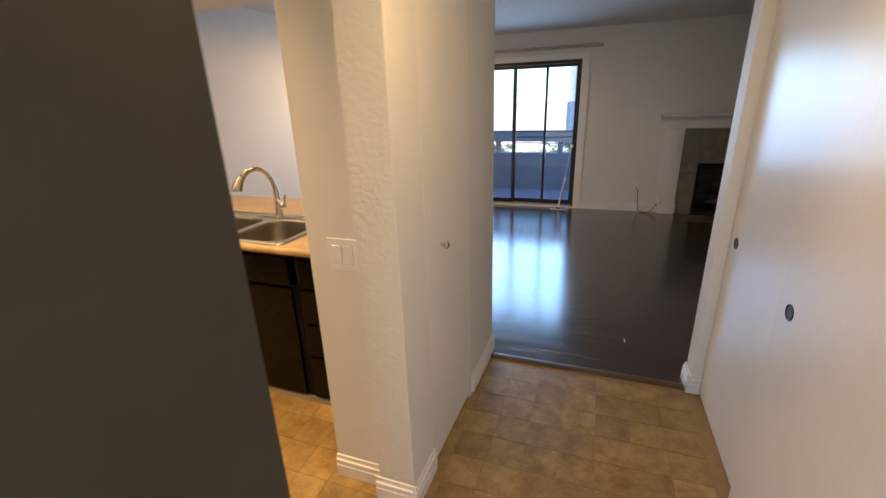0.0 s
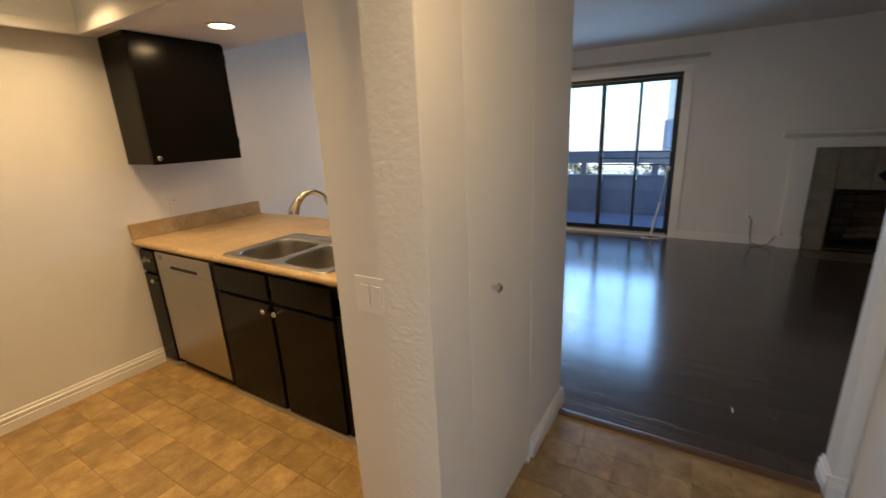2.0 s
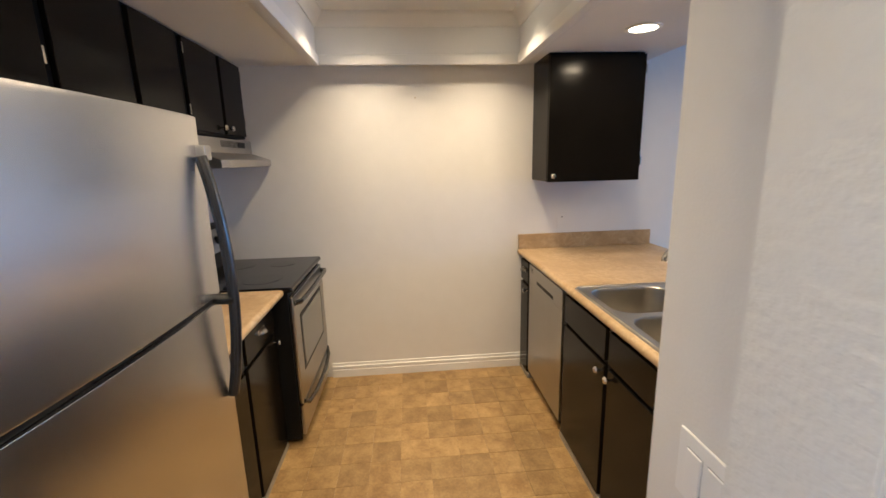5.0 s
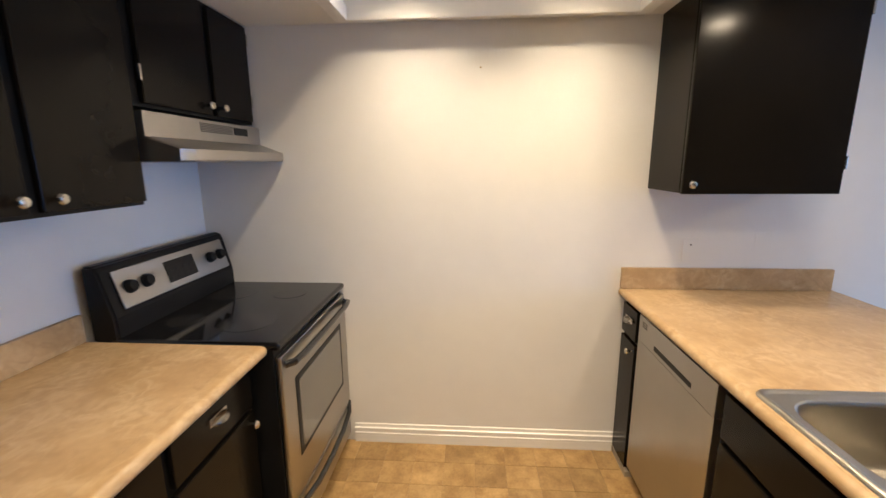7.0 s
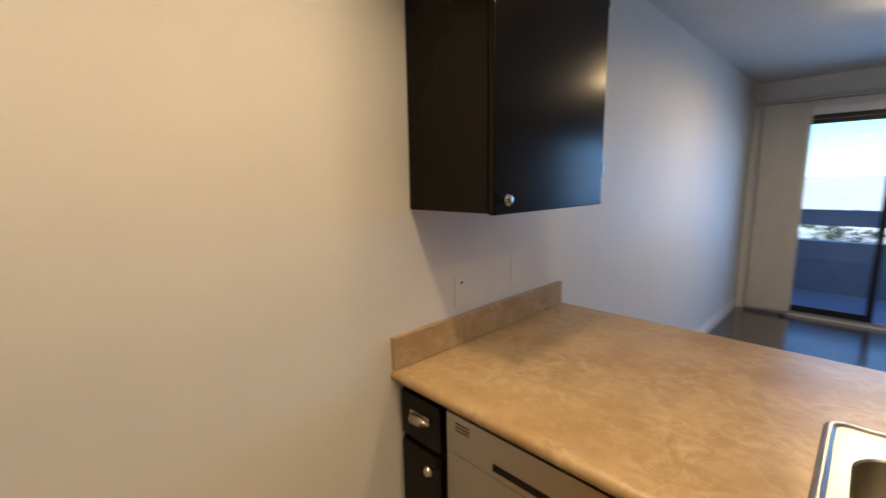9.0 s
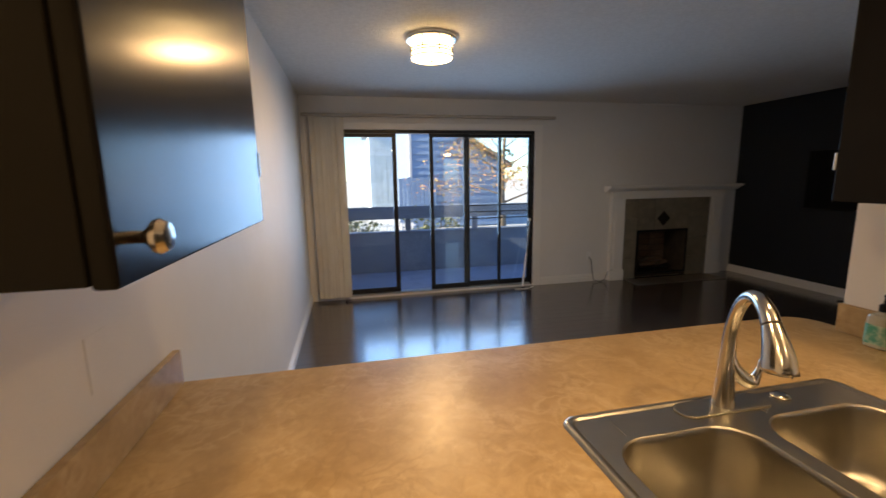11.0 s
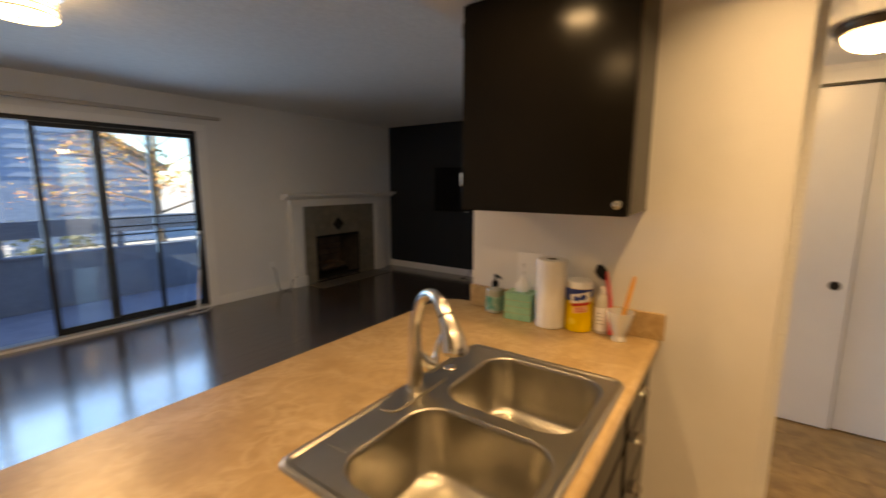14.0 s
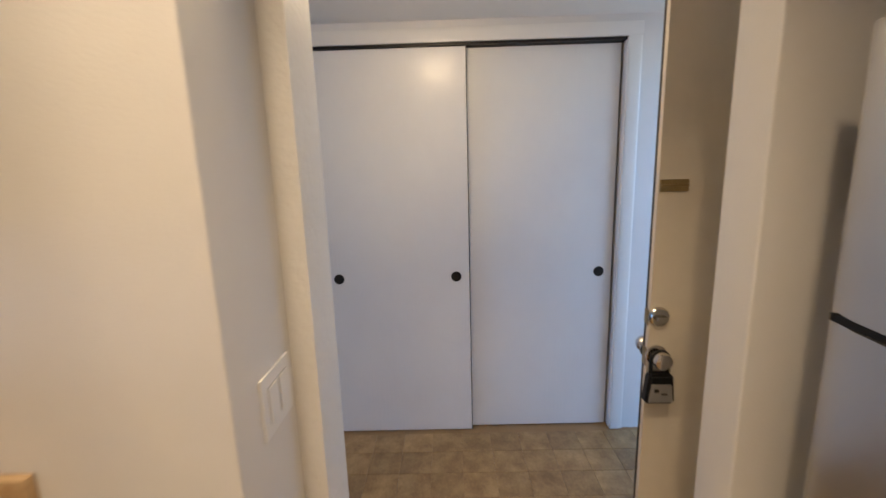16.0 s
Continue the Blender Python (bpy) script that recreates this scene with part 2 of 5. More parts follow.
DRUM = glow("frosted_lamp_drum", (1.0, 0.78, 0.48), 2.8)
PANE = bpy.data.materials.new("clear_pane")
PANE.use_nodes = True
pn = PANE.node_tree
pn.nodes.remove(pn.nodes["Principled BSDF"])
clear, shine, both = pn.nodes.new("ShaderNodeBsdfTransparent"), pn.nodes.new("ShaderNodeBsdfGlossy"), pn.nodes.new("ShaderNodeMixShader")
clear.inputs["Color"].default_value = (0.91, 0.96, 0.99, 1)
shine.inputs["Roughness"].default_value = 0.02
both.inputs["Fac"].default_value = 0.06
pn.links.new(clear.outputs[0], both.inputs[1])
pn.links.new(shine.outputs[0], both.inputs[2])
pn.links.new(both.outputs[0], pn.nodes["Material Output"].inputs["Surface"])
CLEAR = glass("frosted_clear_glass", (0.92, 0.94, 0.94), 0.25, 1.35)
CLEAR.node_tree.nodes["Principled BSDF"].inputs["Transmission Weight"].default_value = 0.6
PAPER = surf("white_paper_towel", (0.78, 0.77, 0.75), (0.82, 0.81, 0.79), 0.9, scale=20, bump=0.6, bump_scale=90, distance=0.002)
SCREEN = surf("switched_off_screen", (0.004, 0.004, 0.005), rough=0.3, spec=0.1)
TRACK_METAL = surf("pale_aluminium", (0.45, 0.45, 0.44), rough=0.4, metal=0.9)


# ---- building helpers ----
ORIGIN = {}


def box(bm, x0, x1, y0, y1, z0, z1, bevel=0.0, seg=2):
    m = Matrix.Translation(((x0 + x1) / 2, (y0 + y1) / 2, (z0 + z1) / 2)) @ Matrix.Diagonal((abs(x1 - x0), abs(y1 - y0), abs(z1 - z0), 1))
    got = bmesh.ops.create_cube(bm, size=1, matrix=m)
    if bevel:
        edges = {e for v in got["verts"] for e in v.link_edges}
        bmesh.ops.bevel(bm, geom=list(edges), offset=bevel, segments=seg, affect="EDGES", profile=0.5, clamp_overlap=True)
    return bm


def boxed(*a, **k):
    return box(bmesh.new(), *a, **k)


def loft(bm, loops, caps=(True, True), wrap=True):
    rows = [[bm.verts.new(p) for p in loop] for loop in loops]
    n = len(rows[0])
    for a, b in zip(rows, rows[1:]):
        for i in range(n if wrap else n - 1):
            j = (i + 1) % n
            bm.faces.new((a[i], a[j], b[j], b[i]))
    if caps[0]:
        bm.faces.new(reversed(rows[0]))
    if caps[1]:
        bm.faces.new(rows[-1])
    bmesh.ops.recalc_face_normals(bm, faces=bm.faces[:])
    return bm


AXES = {"z": ((1, 0, 0), (0, 1, 0), (0, 0, 1)), "x": ((0, 1, 0), (0, 0, 1), (1, 0, 0)), "y": ((0, 0, 1), (1, 0, 0), (0, 1, 0))}


def turned(bm, profile, at, axis="z", n=24, caps=(True, True), sign=1):
    """A body of revolution: profile rows of (radius, height along the axis)."""
    u, v, w = (Vector(a) for a in AXES[axis])
    at = Vector(at)
    loops = [[at + r * (math.cos(2 * math.pi * i / n) * u + math.sin(2 * math.pi * i / n) * v) + sign * h * w for i in range(n)] for r, h in profile]
    return loft(bm, loops, caps)


def tube(bm, points, radii, n=12, caps=(True, True), flat=1.0):
    points = [Vector(p) for p in points]
    if not isinstance(radii, (list, tuple)):
        radii = [radii] * len(points)
    loops, side = [], None
    for i, p in enumerate(points):
        d = (points[min(i + 1, len(points) - 1)] - points[max(i - 1, 0)]).normalized()
        if side is None:
            side = d.orthogonal().normalized()
        side = (side - d * side.dot(d)).normalized()
        up = d.cross(side)
        loops.append([p + radii[i] * (math.cos(2 * math.pi * k / n) * side + flat * math.sin(2 * math.pi * k / n) * up) for k in range(n)])
    return loft(bm, loops, caps)


def rrect(x0, x1, y0, y1, z, r, n=5):
    out = []
    for cx, cy, a in ((x1 - r, y1 - r, 0), (x0 + r, y1 - r, 90), (x0 + r, y0 + r, 180), (x1 - r, y0 + r, 270)):
        for i in range(n + 1):
            t = radians(a + 90 * i / n)
            out.append(Vector((cx + r * math.cos(t), cy + r * math.sin(t), z)))
    return out


def ring(bm, profile, x0, x1, y0, y1):
    """A moulding round a rectangle with mitred corners; profile rows of (inset, z), closed."""
    loops = [[Vector((x0 + d, y0 + d, z)), Vector((x1 - d, y0 + d, z)), Vector((x1 - d, y1 - d, z)), Vector((x0 + d, y1 - d, z))] for d, z in profile]
    return loft(bm, loops + loops[:1], (False, False))


def run(bm, profile, a, b, normal):
    """A moulding from a to b on a wall whose outward normal is given; profile rows of (out, z), closed."""
    nrm = Vector(normal)
    loops = [[Vector(p) + nrm * d + Vector((0, 0, z)) for d, z in profile] for p in (a, b)]
    return loft(bm, loops)


def weighted_normals(me, limit=math.cos(radians(40))):
    """Smooth shading in which large flat faces stay flat beside their narrow bevels."""
    me.polygons.foreach_set("use_smooth", [True] * len(me.polygons))
    around = collections.defaultdict(list)
    for f in me.polygons:
        for v in f.vertices:
            around[v].append((f.normal.copy(), f.area))
    out = []
    for f in me.polygons:
        for v in f.vertices:
            near = around[v]
            total = Vector((0, 0, 0))
            for nrm, area in near:
                if nrm.dot(f.normal) > limit:
                    total += nrm * area
            out.append(total.normalized() if total.length > 1e-12 else f.normal.copy())
    me.normals_split_custom_set(out)


def link(name, bm, material, at=(0, 0, 0), smooth=True):
    bm.transform(Matrix.Translation(-Vector(at)))
    me = bpy.data.meshes.new(name)
    bm.to_mesh(me)
    bm.free()
    me.materials.append(material)
    if smooth:
        weighted_normals(me)
    return new(name, me)


def structure(name, bm, material, label="", smooth=True):
    ob = link(name, bm, material, smooth=smooth)
    ORIGIN[ob] = Vector((0, 0, 0))
    return tagged(ob, label, name.split("_")[0], kind="structure")


def thing(name, at, label, category, group=""):
    ob = new(name)
    ob.location = at
    ob.empty_display_size = 0.05
    ORIGIN[ob] = Vector(at)
    return tagged(ob, label, category, group)


def part(name, bm, material, parent, label=""):
    ob = link(name, bm, material, ORIGIN[parent])
    ob.parent = parent
    ORIGIN[ob] = ORIGIN[parent]
    return tagged(ob, label) if label else ob


def solid(name, bm, material, at, label, category, group=""):
    ob = link(name, bm, material, at)
    ob.location = at
    ORIGIN[ob] = Vector(at)
    return tagged(ob, label, category, group)


# ---- the shell of the flat ----
XW, XE, YN, YS = -2.41, 3.77, 6.82, -0.235
CEIL, SOFFIT, TRAY = 2.445, 2.15, 2.42

structure("wall_west", boxed(XW - 0.12, XW, YS - 0.12, YN + 0.12, -0.02, CEIL + 0.1), WALL, "light grey painted plaster wall")
structure("wall_south", boxed(XW, 0.12, YS - 0.12, YS, -0.02, CEIL + 0.1), WALL, "light grey painted kitchen wall behind the stove")
# north wall with the opening of the glazed door
NB = bmesh.new()
for a in ((XW, -2.01, -0.02, CEIL + 0.1), (0.51, 2.08, -0.02, CEIL + 0.1), (2.93, XE + 0.12, -0.02, CEIL + 0.1), (2.08, 2.93, 0.722, CEIL + 0.1), (2.08, 2.93, -0.02, -0.001), (-2.01, 0.51, 2.07, CEIL + 0.1), (-2.01, 0.51, -0.02, 0.02)):
    box(NB, a[0], a[1], YN, YN + 0.12, a[2], a[3])
structure("wall_north", NB, WALL, "light grey painted plaster wall round the glazed door")
structure("wall_east", boxed(XE, XE + 0.12, 2.66, YN, -0.02, CEIL + 0.1), WALL_NAVY, "very dark navy painted accent wall")
# pantry block between kitchen and entry
PB = bmesh.new()
box(PB, -0.187, 0.060, 1.537, 2.70, -0.02, SOFFIT + 0.05, 0.006)
structure("wall_kitchen_stub", PB, WALL, "light grey painted wall beside the peninsula")
# the pantry's entry side runs a little out of square
SKEW = Matrix(((1, 0.026, 0, -0.026 * 1.495), (0, 1, 0, 0), (0, 0, 1, 0), (0, 0, 0, 1)))


def skewed(bm):
    bm.transform(SKEW)
    return bm


PX = 0.205
structure("wall_pantry_front", skewed(boxed(0.061, PX, 1.488, 1.70, -0.02, SOFFIT, 0.0025)), WALL, "pale painted wall end of the pantry")
structure("wall_pantry_face", skewed(boxed(0.050, PX - 0.0015, 1.4845, 1.4875, -0.02, SOFFIT)), WALL_ROUGH, "pale wall face with knockdown texture")
structure("wall_pantry_side", boxed(0.050, 0.0605, 1.4878, 1.5365, -0.02, SOFFIT), WALL_ROUGH, "return of the textured wall end")
PD = bmesh.new()
box(PD, 0.061, PX, 2.225, 2.70, -0.02, SOFFIT + 0.05, 0.006)
box(PD, 0.061, PX, 1.701, 2.224, 2.06, SOFFIT + 0.05)
structure("wall_pantry_back", skewed(PD), WALL, "pale painted wall beside the pantry door")
structure("wall_entry_west", boxed(0.12, 0.255, YS - 0.12, 0.55, -0.02, SOFFIT + 0.2, 0.008), WALL, "pale painted wall end behind the open front door")
# entry: closet wall, nib beside the living room, south wall with the front door's opening
EB = bmesh.new()
box(EB, 1.385, 1.52, YS, 0.33, -0.02, SOFFIT + 0.2)
box(EB, 1.385, 1.52, 0.33, 2.60, 2.05, SOFFIT + 0.2)
structure("wall_entry_east", EB, WALL, "pale painted wall round the closet opening")
structure("wall_entry_nib", boxed(1.365, 1.52, 2.60, 2.72, -0.02, CEIL, 0.006), WALL, "painted wall end beside the closet")
structure("wall_living_south", boxed(1.52, XE + 0.12, 2.60, 2.72, -0.02, CEIL + 0.1), WALL, "light grey painted living room wall")
structure("wall_closet_back", boxed(2.05, 2.15, YS - 0.12, 2.60, -0.02, SOFFIT + 0.2), WALL, "plain wall at the back of the closet")
SB = bmesh.new()
box(SB, 0.26, 0.46, YS - 0.12, YS, -0.02, SOFFIT + 0.2)
box(SB, 1.38, 2.15, YS - 0.12, YS, -0.02, SOFFIT + 0.2)
box(SB, 0.46, 1.38, YS - 0.12, YS, 2.06, SOFFIT + 0.2)
structure("wall_entry_south", SB, WALL, "pale painted wall round the front door")
structure("wall_peninsula", boxed(XW, -0.17, 2.585, 2.70, -0.02, 0.868), WALL, "low wall under the bar side of the peninsula")

# ceilings
structure("ceiling_living", boxed(XW - 0.12, XE + 0.12, 2.70, YN + 0.12, CEIL, CEIL + 0.1), POPCORN, "white popcorn ceiling of the living room")
KC = bmesh.new()
TX0, TX1, TY0, TY1 = -2.31, -0.25, 0.58, 1.84
edges = []
for x0, x1, y0, y1 in ((XW - 0.1, 2.15, YS - 0.1, 2.70), (TX0, TX1, TY0, TY1)):
    vs = [KC.verts.new((x, y, SOFFIT)) for x, y in ((x0, y0), (x1, y0), (x1, y1), (x0, y1))]
    edges += [KC.edges.new((vs[i], vs[(i + 1) % 4])) for i in range(4)]
bmesh.ops.triangle_fill(KC, use_beauty=True, use_dissolve=False, edges=edges)
up = bmesh.ops.extrude_face_region(KC, geom=KC.faces[:])
bmesh.ops.translate(KC, verts=[v for v in up["geom"] if isinstance(v, bmesh.types.BMVert)], vec=(0, 0, CEIL + 0.1 - SOFFIT))
bmesh.ops.recalc_face_normals(KC, faces=KC.faces[:])
structure("ceiling_kitchen", KC, CEILING, "white dropped kitchen ceiling round a raised tray")
structure("ceiling_tray", boxed(TX0, TX1, TY0, TY1, TRAY, TRAY + 0.05), CEILING, "white raised tray ceiling of the kitchen")
structure("crown_moulding_tray", ring(bmesh.new(), ((0, TRAY - 0.001), (0, TRAY - 0.075), (0.008, TRAY - 0.075), (0.012, TRAY - 0.06), (0.03, TRAY - 0.045), (0.052, TRAY - 0.022), (0.06, TRAY - 0.012), (0.06, TRAY - 0.001)),
                                      TX0, TX1, TY0, TY1), TRIM, "white crown moulding inside the ceiling tray")
structure("trim_tray_edge", ring(bmesh.new(), ((-0.055, SOFFIT - 0.001), (-0.055, SOFFIT - 0.008), (-0.035, SOFFIT - 0.014), (-0.02, SOFFIT - 0.014), (-0.012, SOFFIT - 0.022), (0.012, SOFFIT - 0.022), (0.016, SOFFIT - 0.012),
                                              (0.016, SOFFIT + 0.035), (0.001, SOFFIT + 0.04), (0.001, SOFFIT - 0.001)), TX0, TX1, TY0, TY1), TRIM, "white moulding round the ceiling tray's edge")

# floors
structure("floor_vinyl", boxed(XW, 2.05, YS - 0.4, 2.63, -0.06, -0.003), VINYL_JOINT, "tan stone-patterned vinyl floor of kitchen and entry")
FLOOR_V = bpy.data.objects["floor_vinyl"]
structure("floor_wood", boxed(XW, XE, 2.63, YN + 0.02, -0.06, -0.003), PLANK_JOINT, "dark brown laminate plank floor")
FLOOR_W = bpy.data.objects["floor_wood"]
TB = bmesh.new()
run(TB, ((-0.03, 0.0), (-0.022, 0.008), (0.0, 0.012), (0.022, 0.008), (0.03, 0.0)), (0.236, 2.635, 0), (1.365, 2.635, 0), (0, 1, 0))
structure("threshold_strip", TB, THRESHOLD, "reddish brown wooden threshold strip")

BASE = ((0, 0), (0.015, 0), (0.015, 0.055), (0.010, 0.058), (0.010, 0.063), (0.0135, 0.066), (0.0135, 0.083), (0.007, 0.087), (0.005, 0.105), (0, 0.107))
BASES = (((XW, 0.50, 0), (XW, 1.895, 0), (1, 0, 0)), ((XW, 2.70, 0), (XW, YN - 0.01, 0), (1, 0, 0)), ((0.62, YN, 0), (1.64, YN, 0), (0, -1, 0)),
         ((XE, 2.72, 0), (XE, YN, 0), (-1, 0, 0)), ((-0.187, 1.537, 0), (0.049, 1.537, 0), (0, -1, 0)), ((0.035, 1.4845, 0), (0.220, 1.4845, 0), (0, -1, 0)),
         ((0.205, 1.47, 0), (0.210, 1.69, 0), (1, 0, 0)), ((0.224, 2.24, 0), (0.237, 2.715, 0), (1, 0, 0)), ((-0.187, 2.70, 0), (0.252, 2.70, 0), (0, 1, 0)),
         ((1.35, 2.60, 0), (1.415, 2.60, 0), (0, -1, 0)), ((1.365, 2.585, 0), (1.365, 2.735, 0), (-1, 0, 0)), ((1.365, 2.72, 0), (XE, 2.72, 0), (0, 1, 0)),
         ((0.12, 0.55, 0), (0.27, 0.55, 0), (0, 1, 0)), ((0.255, YS, 0), (0.255, 0.56, 0), (1, 0, 0)))
for a, b, nrm in BASES:
    structure("baseboard", run(bmesh.new(), BASE, a, b, nrm), TRIM, "white moulded baseboard")


# ---- kitchen ----
def knob_mesh(at, axis, sign):
    return turned(bmesh.new(), ((0.0055, 0), (0.0055, 0.010), (0.008, 0.013), (0.0145, 0.018), (0.0155, 0.023), (0.012, 0.029), (0.005, 0.0315)), at, axis, 20, (False, True), sign)


def cup_pull_mesh(at, sign):
    """A half-shell drawer pull on a face that looks along y."""
    bm = bmesh.new()
    x, y, z = at
    loops = []
    for i in range(7):
        t = radians(90 * i / 6)
        d, up = 0.027 * math.sin(t), 0.021 * math.cos(t)
        w = 0.040 - 0.004 * (1 - math.cos(t))
        loops.append([(x + w * math.cos(radians(180 * k / 10)), y + sign * (0.001 + d * (0.35 + 0.65 * math.sin(radians(180 * k / 10)))), z + up * (0.4 + 0.6 * math.sin(radians(180 * k / 10)))) for k in range(11)])
    rows = [[bm.verts.new(p) for p in loop] for loop in loops]
    for a, b in zip(rows, rows[1:]):
        for i in range(10):
            bm.faces.new((a[i], a[i + 1], b[i + 1], b[i]))
    bmesh.ops.solidify(bm, geom=bm.faces[:], thickness=0.002)
    box(bm, x - 0.042, x + 0.042, y - 0.001, y + sign * 0.003, z - 0.002, z + 0.023, 0.001)
    return bm


def base_unit(name, x0, x1, face, back, fronts, label, sign, toe=True, top=0.868):
    """A base cabinet whose fronts look along sign * y; fronts: rows of (kind, x0, x1, z0, z1, knob side)."""
    c = thing(name, ((x0 + x1) / 2, (face + back) / 2, 0), label, "cabinet", "kitchen base cabinets")
    inner = face - sign * 0.02
    b = bmesh.new()
    box(b, x0 + 0.001, x1 - 0.001, min(inner, back), max(inner, back), 0.032, top, 0.002)
    part("body", b, CABINET_IN, c)
    part("toe_board", boxed(x0 + 0.001, x1 - 0.001, *sorted((face - sign * 0.003, back)), 0.0, 0.030), TOE, c, "greige vinyl toe strip")
    for kind, fx0, fx1, z0, z1, side in fronts:
        d = part("drawer" if kind == "drawer" else "door", boxed(fx0, fx1, min(inner, face), max(inner, face), z0, z1, 0.004), CABINET, c)
        if kind == "drawer" and side != "none":
            part("handle", cup_pull_mesh(((fx0 + fx1) / 2, face, (z0 + z1) / 2), sign), NICKEL, d, "satin nickel cup pull")
        if kind == "door":
            kx = fx0 + 0.03 if side == "w" else fx1 - 0.03
            part("knob", knob_mesh((kx, face, z1 - 0.035), "y", sign), NICKEL, d, "round satin nickel knob")
    return c


TOE = surf("greige_toe_strip", (0.30, 0.26, 0.20), (0.36, 0.32, 0.25), 0.6, scale=6)
PF, PBK = 1.895, 2.58
base_unit("base_cabinet", XW, -2.205, PF, PBK, (("drawer", -2.395, -2.22, 0.70, 0.845, ""), ("door", -2.395, -2.22, 0.042, 0.68, "e")), "narrow black base cabinet with drawer and door beside the dishwasher", -1)
base_unit("base_cabinet", -1.565, -0.59, PF, PBK, (("drawer", -1.545, -1.085, 0.70, 0.845, "none"), ("drawer", -1.055, -0.62, 0.70, 0.845, "none"),
                                                   ("door", -1.545, -1.085, 0.042, 0.68, "e"), ("door", -1.055, -0.62, 0.042, 0.68, "w")), "black two-door sink base cabinet with false drawer fronts", -1, top=0.70)
base_unit("base_cabinet", -0.588, -0.188, PF, PBK, tuple(("drawer", -0.565, -0.19, z0, z1, "") for z0, z1 in ((0.70, 0.845), (0.50, 0.68), (0.31, 0.48), (0.042, 0.29))), "black four-drawer base cabinet beside the stub wall", -1)
base_unit("base_cabinet", -1.652, -0.80, 0.385, YS + 0.004, (("drawer", -1.63, -1.24, 0.70, 0.845, ""), ("drawer", -1.21, -0.82, 0.70, 0.845, ""), ("door", -1.63, -1.24, 0.042, 0.68, "w"), ("door", -1.21, -0.82, 0.042, 0.68, "e")),
          "black base cabinet between stove and refrigerator", 1)

# dishwasher
dw = thing("dishwasher", (-1.885, 2.2, 0), "stainless steel dishwasher built under the tan counter", "dishwasher")
part("tub", boxed(-2.203, -1.567, 1.93, 2.56, 0.02, 0.865), BLACK_PLASTIC, dw)
part("door", boxed(-2.195, -1.585, 1.898, 1.928, 0.075, 0.732, 0.0012), STEEL, dw, "brushed stainless door panel")
cp = bmesh.new()
box(cp, -2.195, -1.585, 1.8975, 1.928, 0.7335, 0.85, 0.0012)
cp = part("control_panel", cp, STEEL, dw, "stainless control strip with a recessed grip")
part("grip", boxed(-2.03, -1.73, 1.8955, 1.899, 0.752, 0.772, 0.0015), BLACK_PLASTIC, cp, "dark recessed grip slot")
for k in range(3):
    part("vent_slot", boxed(-2.16, -2.11, 1.8965, 1.899, 0.806 + 0.010 * k, 0.810 + 0.010 * k), SLOT, cp)
part("kick_plate", boxed(-2.195, -1.585, 1.945, 1.96, 0.0, 0.07), BLACK_PLASTIC, dw)

# peninsula worktop with its cut-out for the sink
SX0, SX1, SY0, SY1, CF = -1.450, -0.636, 1.897, 2.422, 1.890
ct = thing("countertop", (-1.29, 2.37, 0.87), "tan mottled laminate peninsula countertop with rounded front edge", "countertop")
b = bmesh.new()
def counter_edge(out):
    return [(0.0, 0.87)] + [(out + 0.02 * math.sin(radians(a)), 0.89 - 0.02 * math.cos(radians(a))) for a in range(0, 181, 30)] + [(0.0, 0.91)]


part("front_edge", run(bmesh.new(), counter_edge(0.0005), (XW + 0.001, CF, 0), (-0.188, CF, 0), (0, -1, 0)), COUNTER, ct)
# one slab with a hole for the sink and a rounded free corner on the bar side
rim = [(XW + 0.001, CF), (-0.188, CF), (-0.188, 2.701), (-0.165, 2.704), (-0.158, 2.72)] + [(-0.258 + 0.10 * math.cos(radians(a)), 2.765 + 0.10 * math.sin(radians(a))) for a in range(0, 91, 15)] + [(XW + 0.001, 2.865)]
hole = [(SX0 + 0.02, SY0 + 0.014), (SX1 - 0.02, SY0 + 0.014), (SX1 - 0.02, SY1 - 0.02), (SX0 + 0.02, SY1 - 0.02)]
edges = []
for loop in (rim, hole):
    vs = [b.verts.new((x, y, 0.91)) for x, y in loop]
    edges += [b.edges.new((vs[i], vs[(i + 1) % len(vs)])) for i in range(len(vs))]
bmesh.ops.triangle_fill(b, use_beauty=True, use_dissolve=False, edges=edges)
low = bmesh.ops.extrude_face_region(b, geom=b.faces[:])
bmesh.ops.translate(b, verts=[v for v in low["geom"] if isinstance(v, bmesh.types.BMVert)], vec=(0, 0, -0.04))
bmesh.ops.recalc_face_normals(b, faces=b.faces[:])
part("worktop", b, COUNTER, ct)
part("backsplash", boxed(XW + 0.001, XW + 0.021, 1.873, 2.85, 0.9105, 1.015, 0.003), COUNTER, ct)
part("backsplash", boxed(-0.208, -0.188, 1.858, 2.70, 0.9105, 1.012, 0.003), COUNTER, ct)
# worktop beside the stove
ct = thing("countertop", (-1.22, 0.09, 0.87), "tan mottled laminate countertop between stove and refrigerator", "countertop")
part("worktop", boxed(-1.652, -0.795, YS + 0.002, 0.3845, 0.87, 0.91), COUNTER, ct)
part("front_edge", run(bmesh.new(), counter_edge(0.035), (-1.652, 0.385, 0), (-0.795, 0.385, 0), (0, 1, 0)), COUNTER, ct)
part("backsplash", boxed(-1.652, -0.795, YS + 0.001, YS + 0.021, 0.9105, 1.012, 0.003), COUNTER, ct)

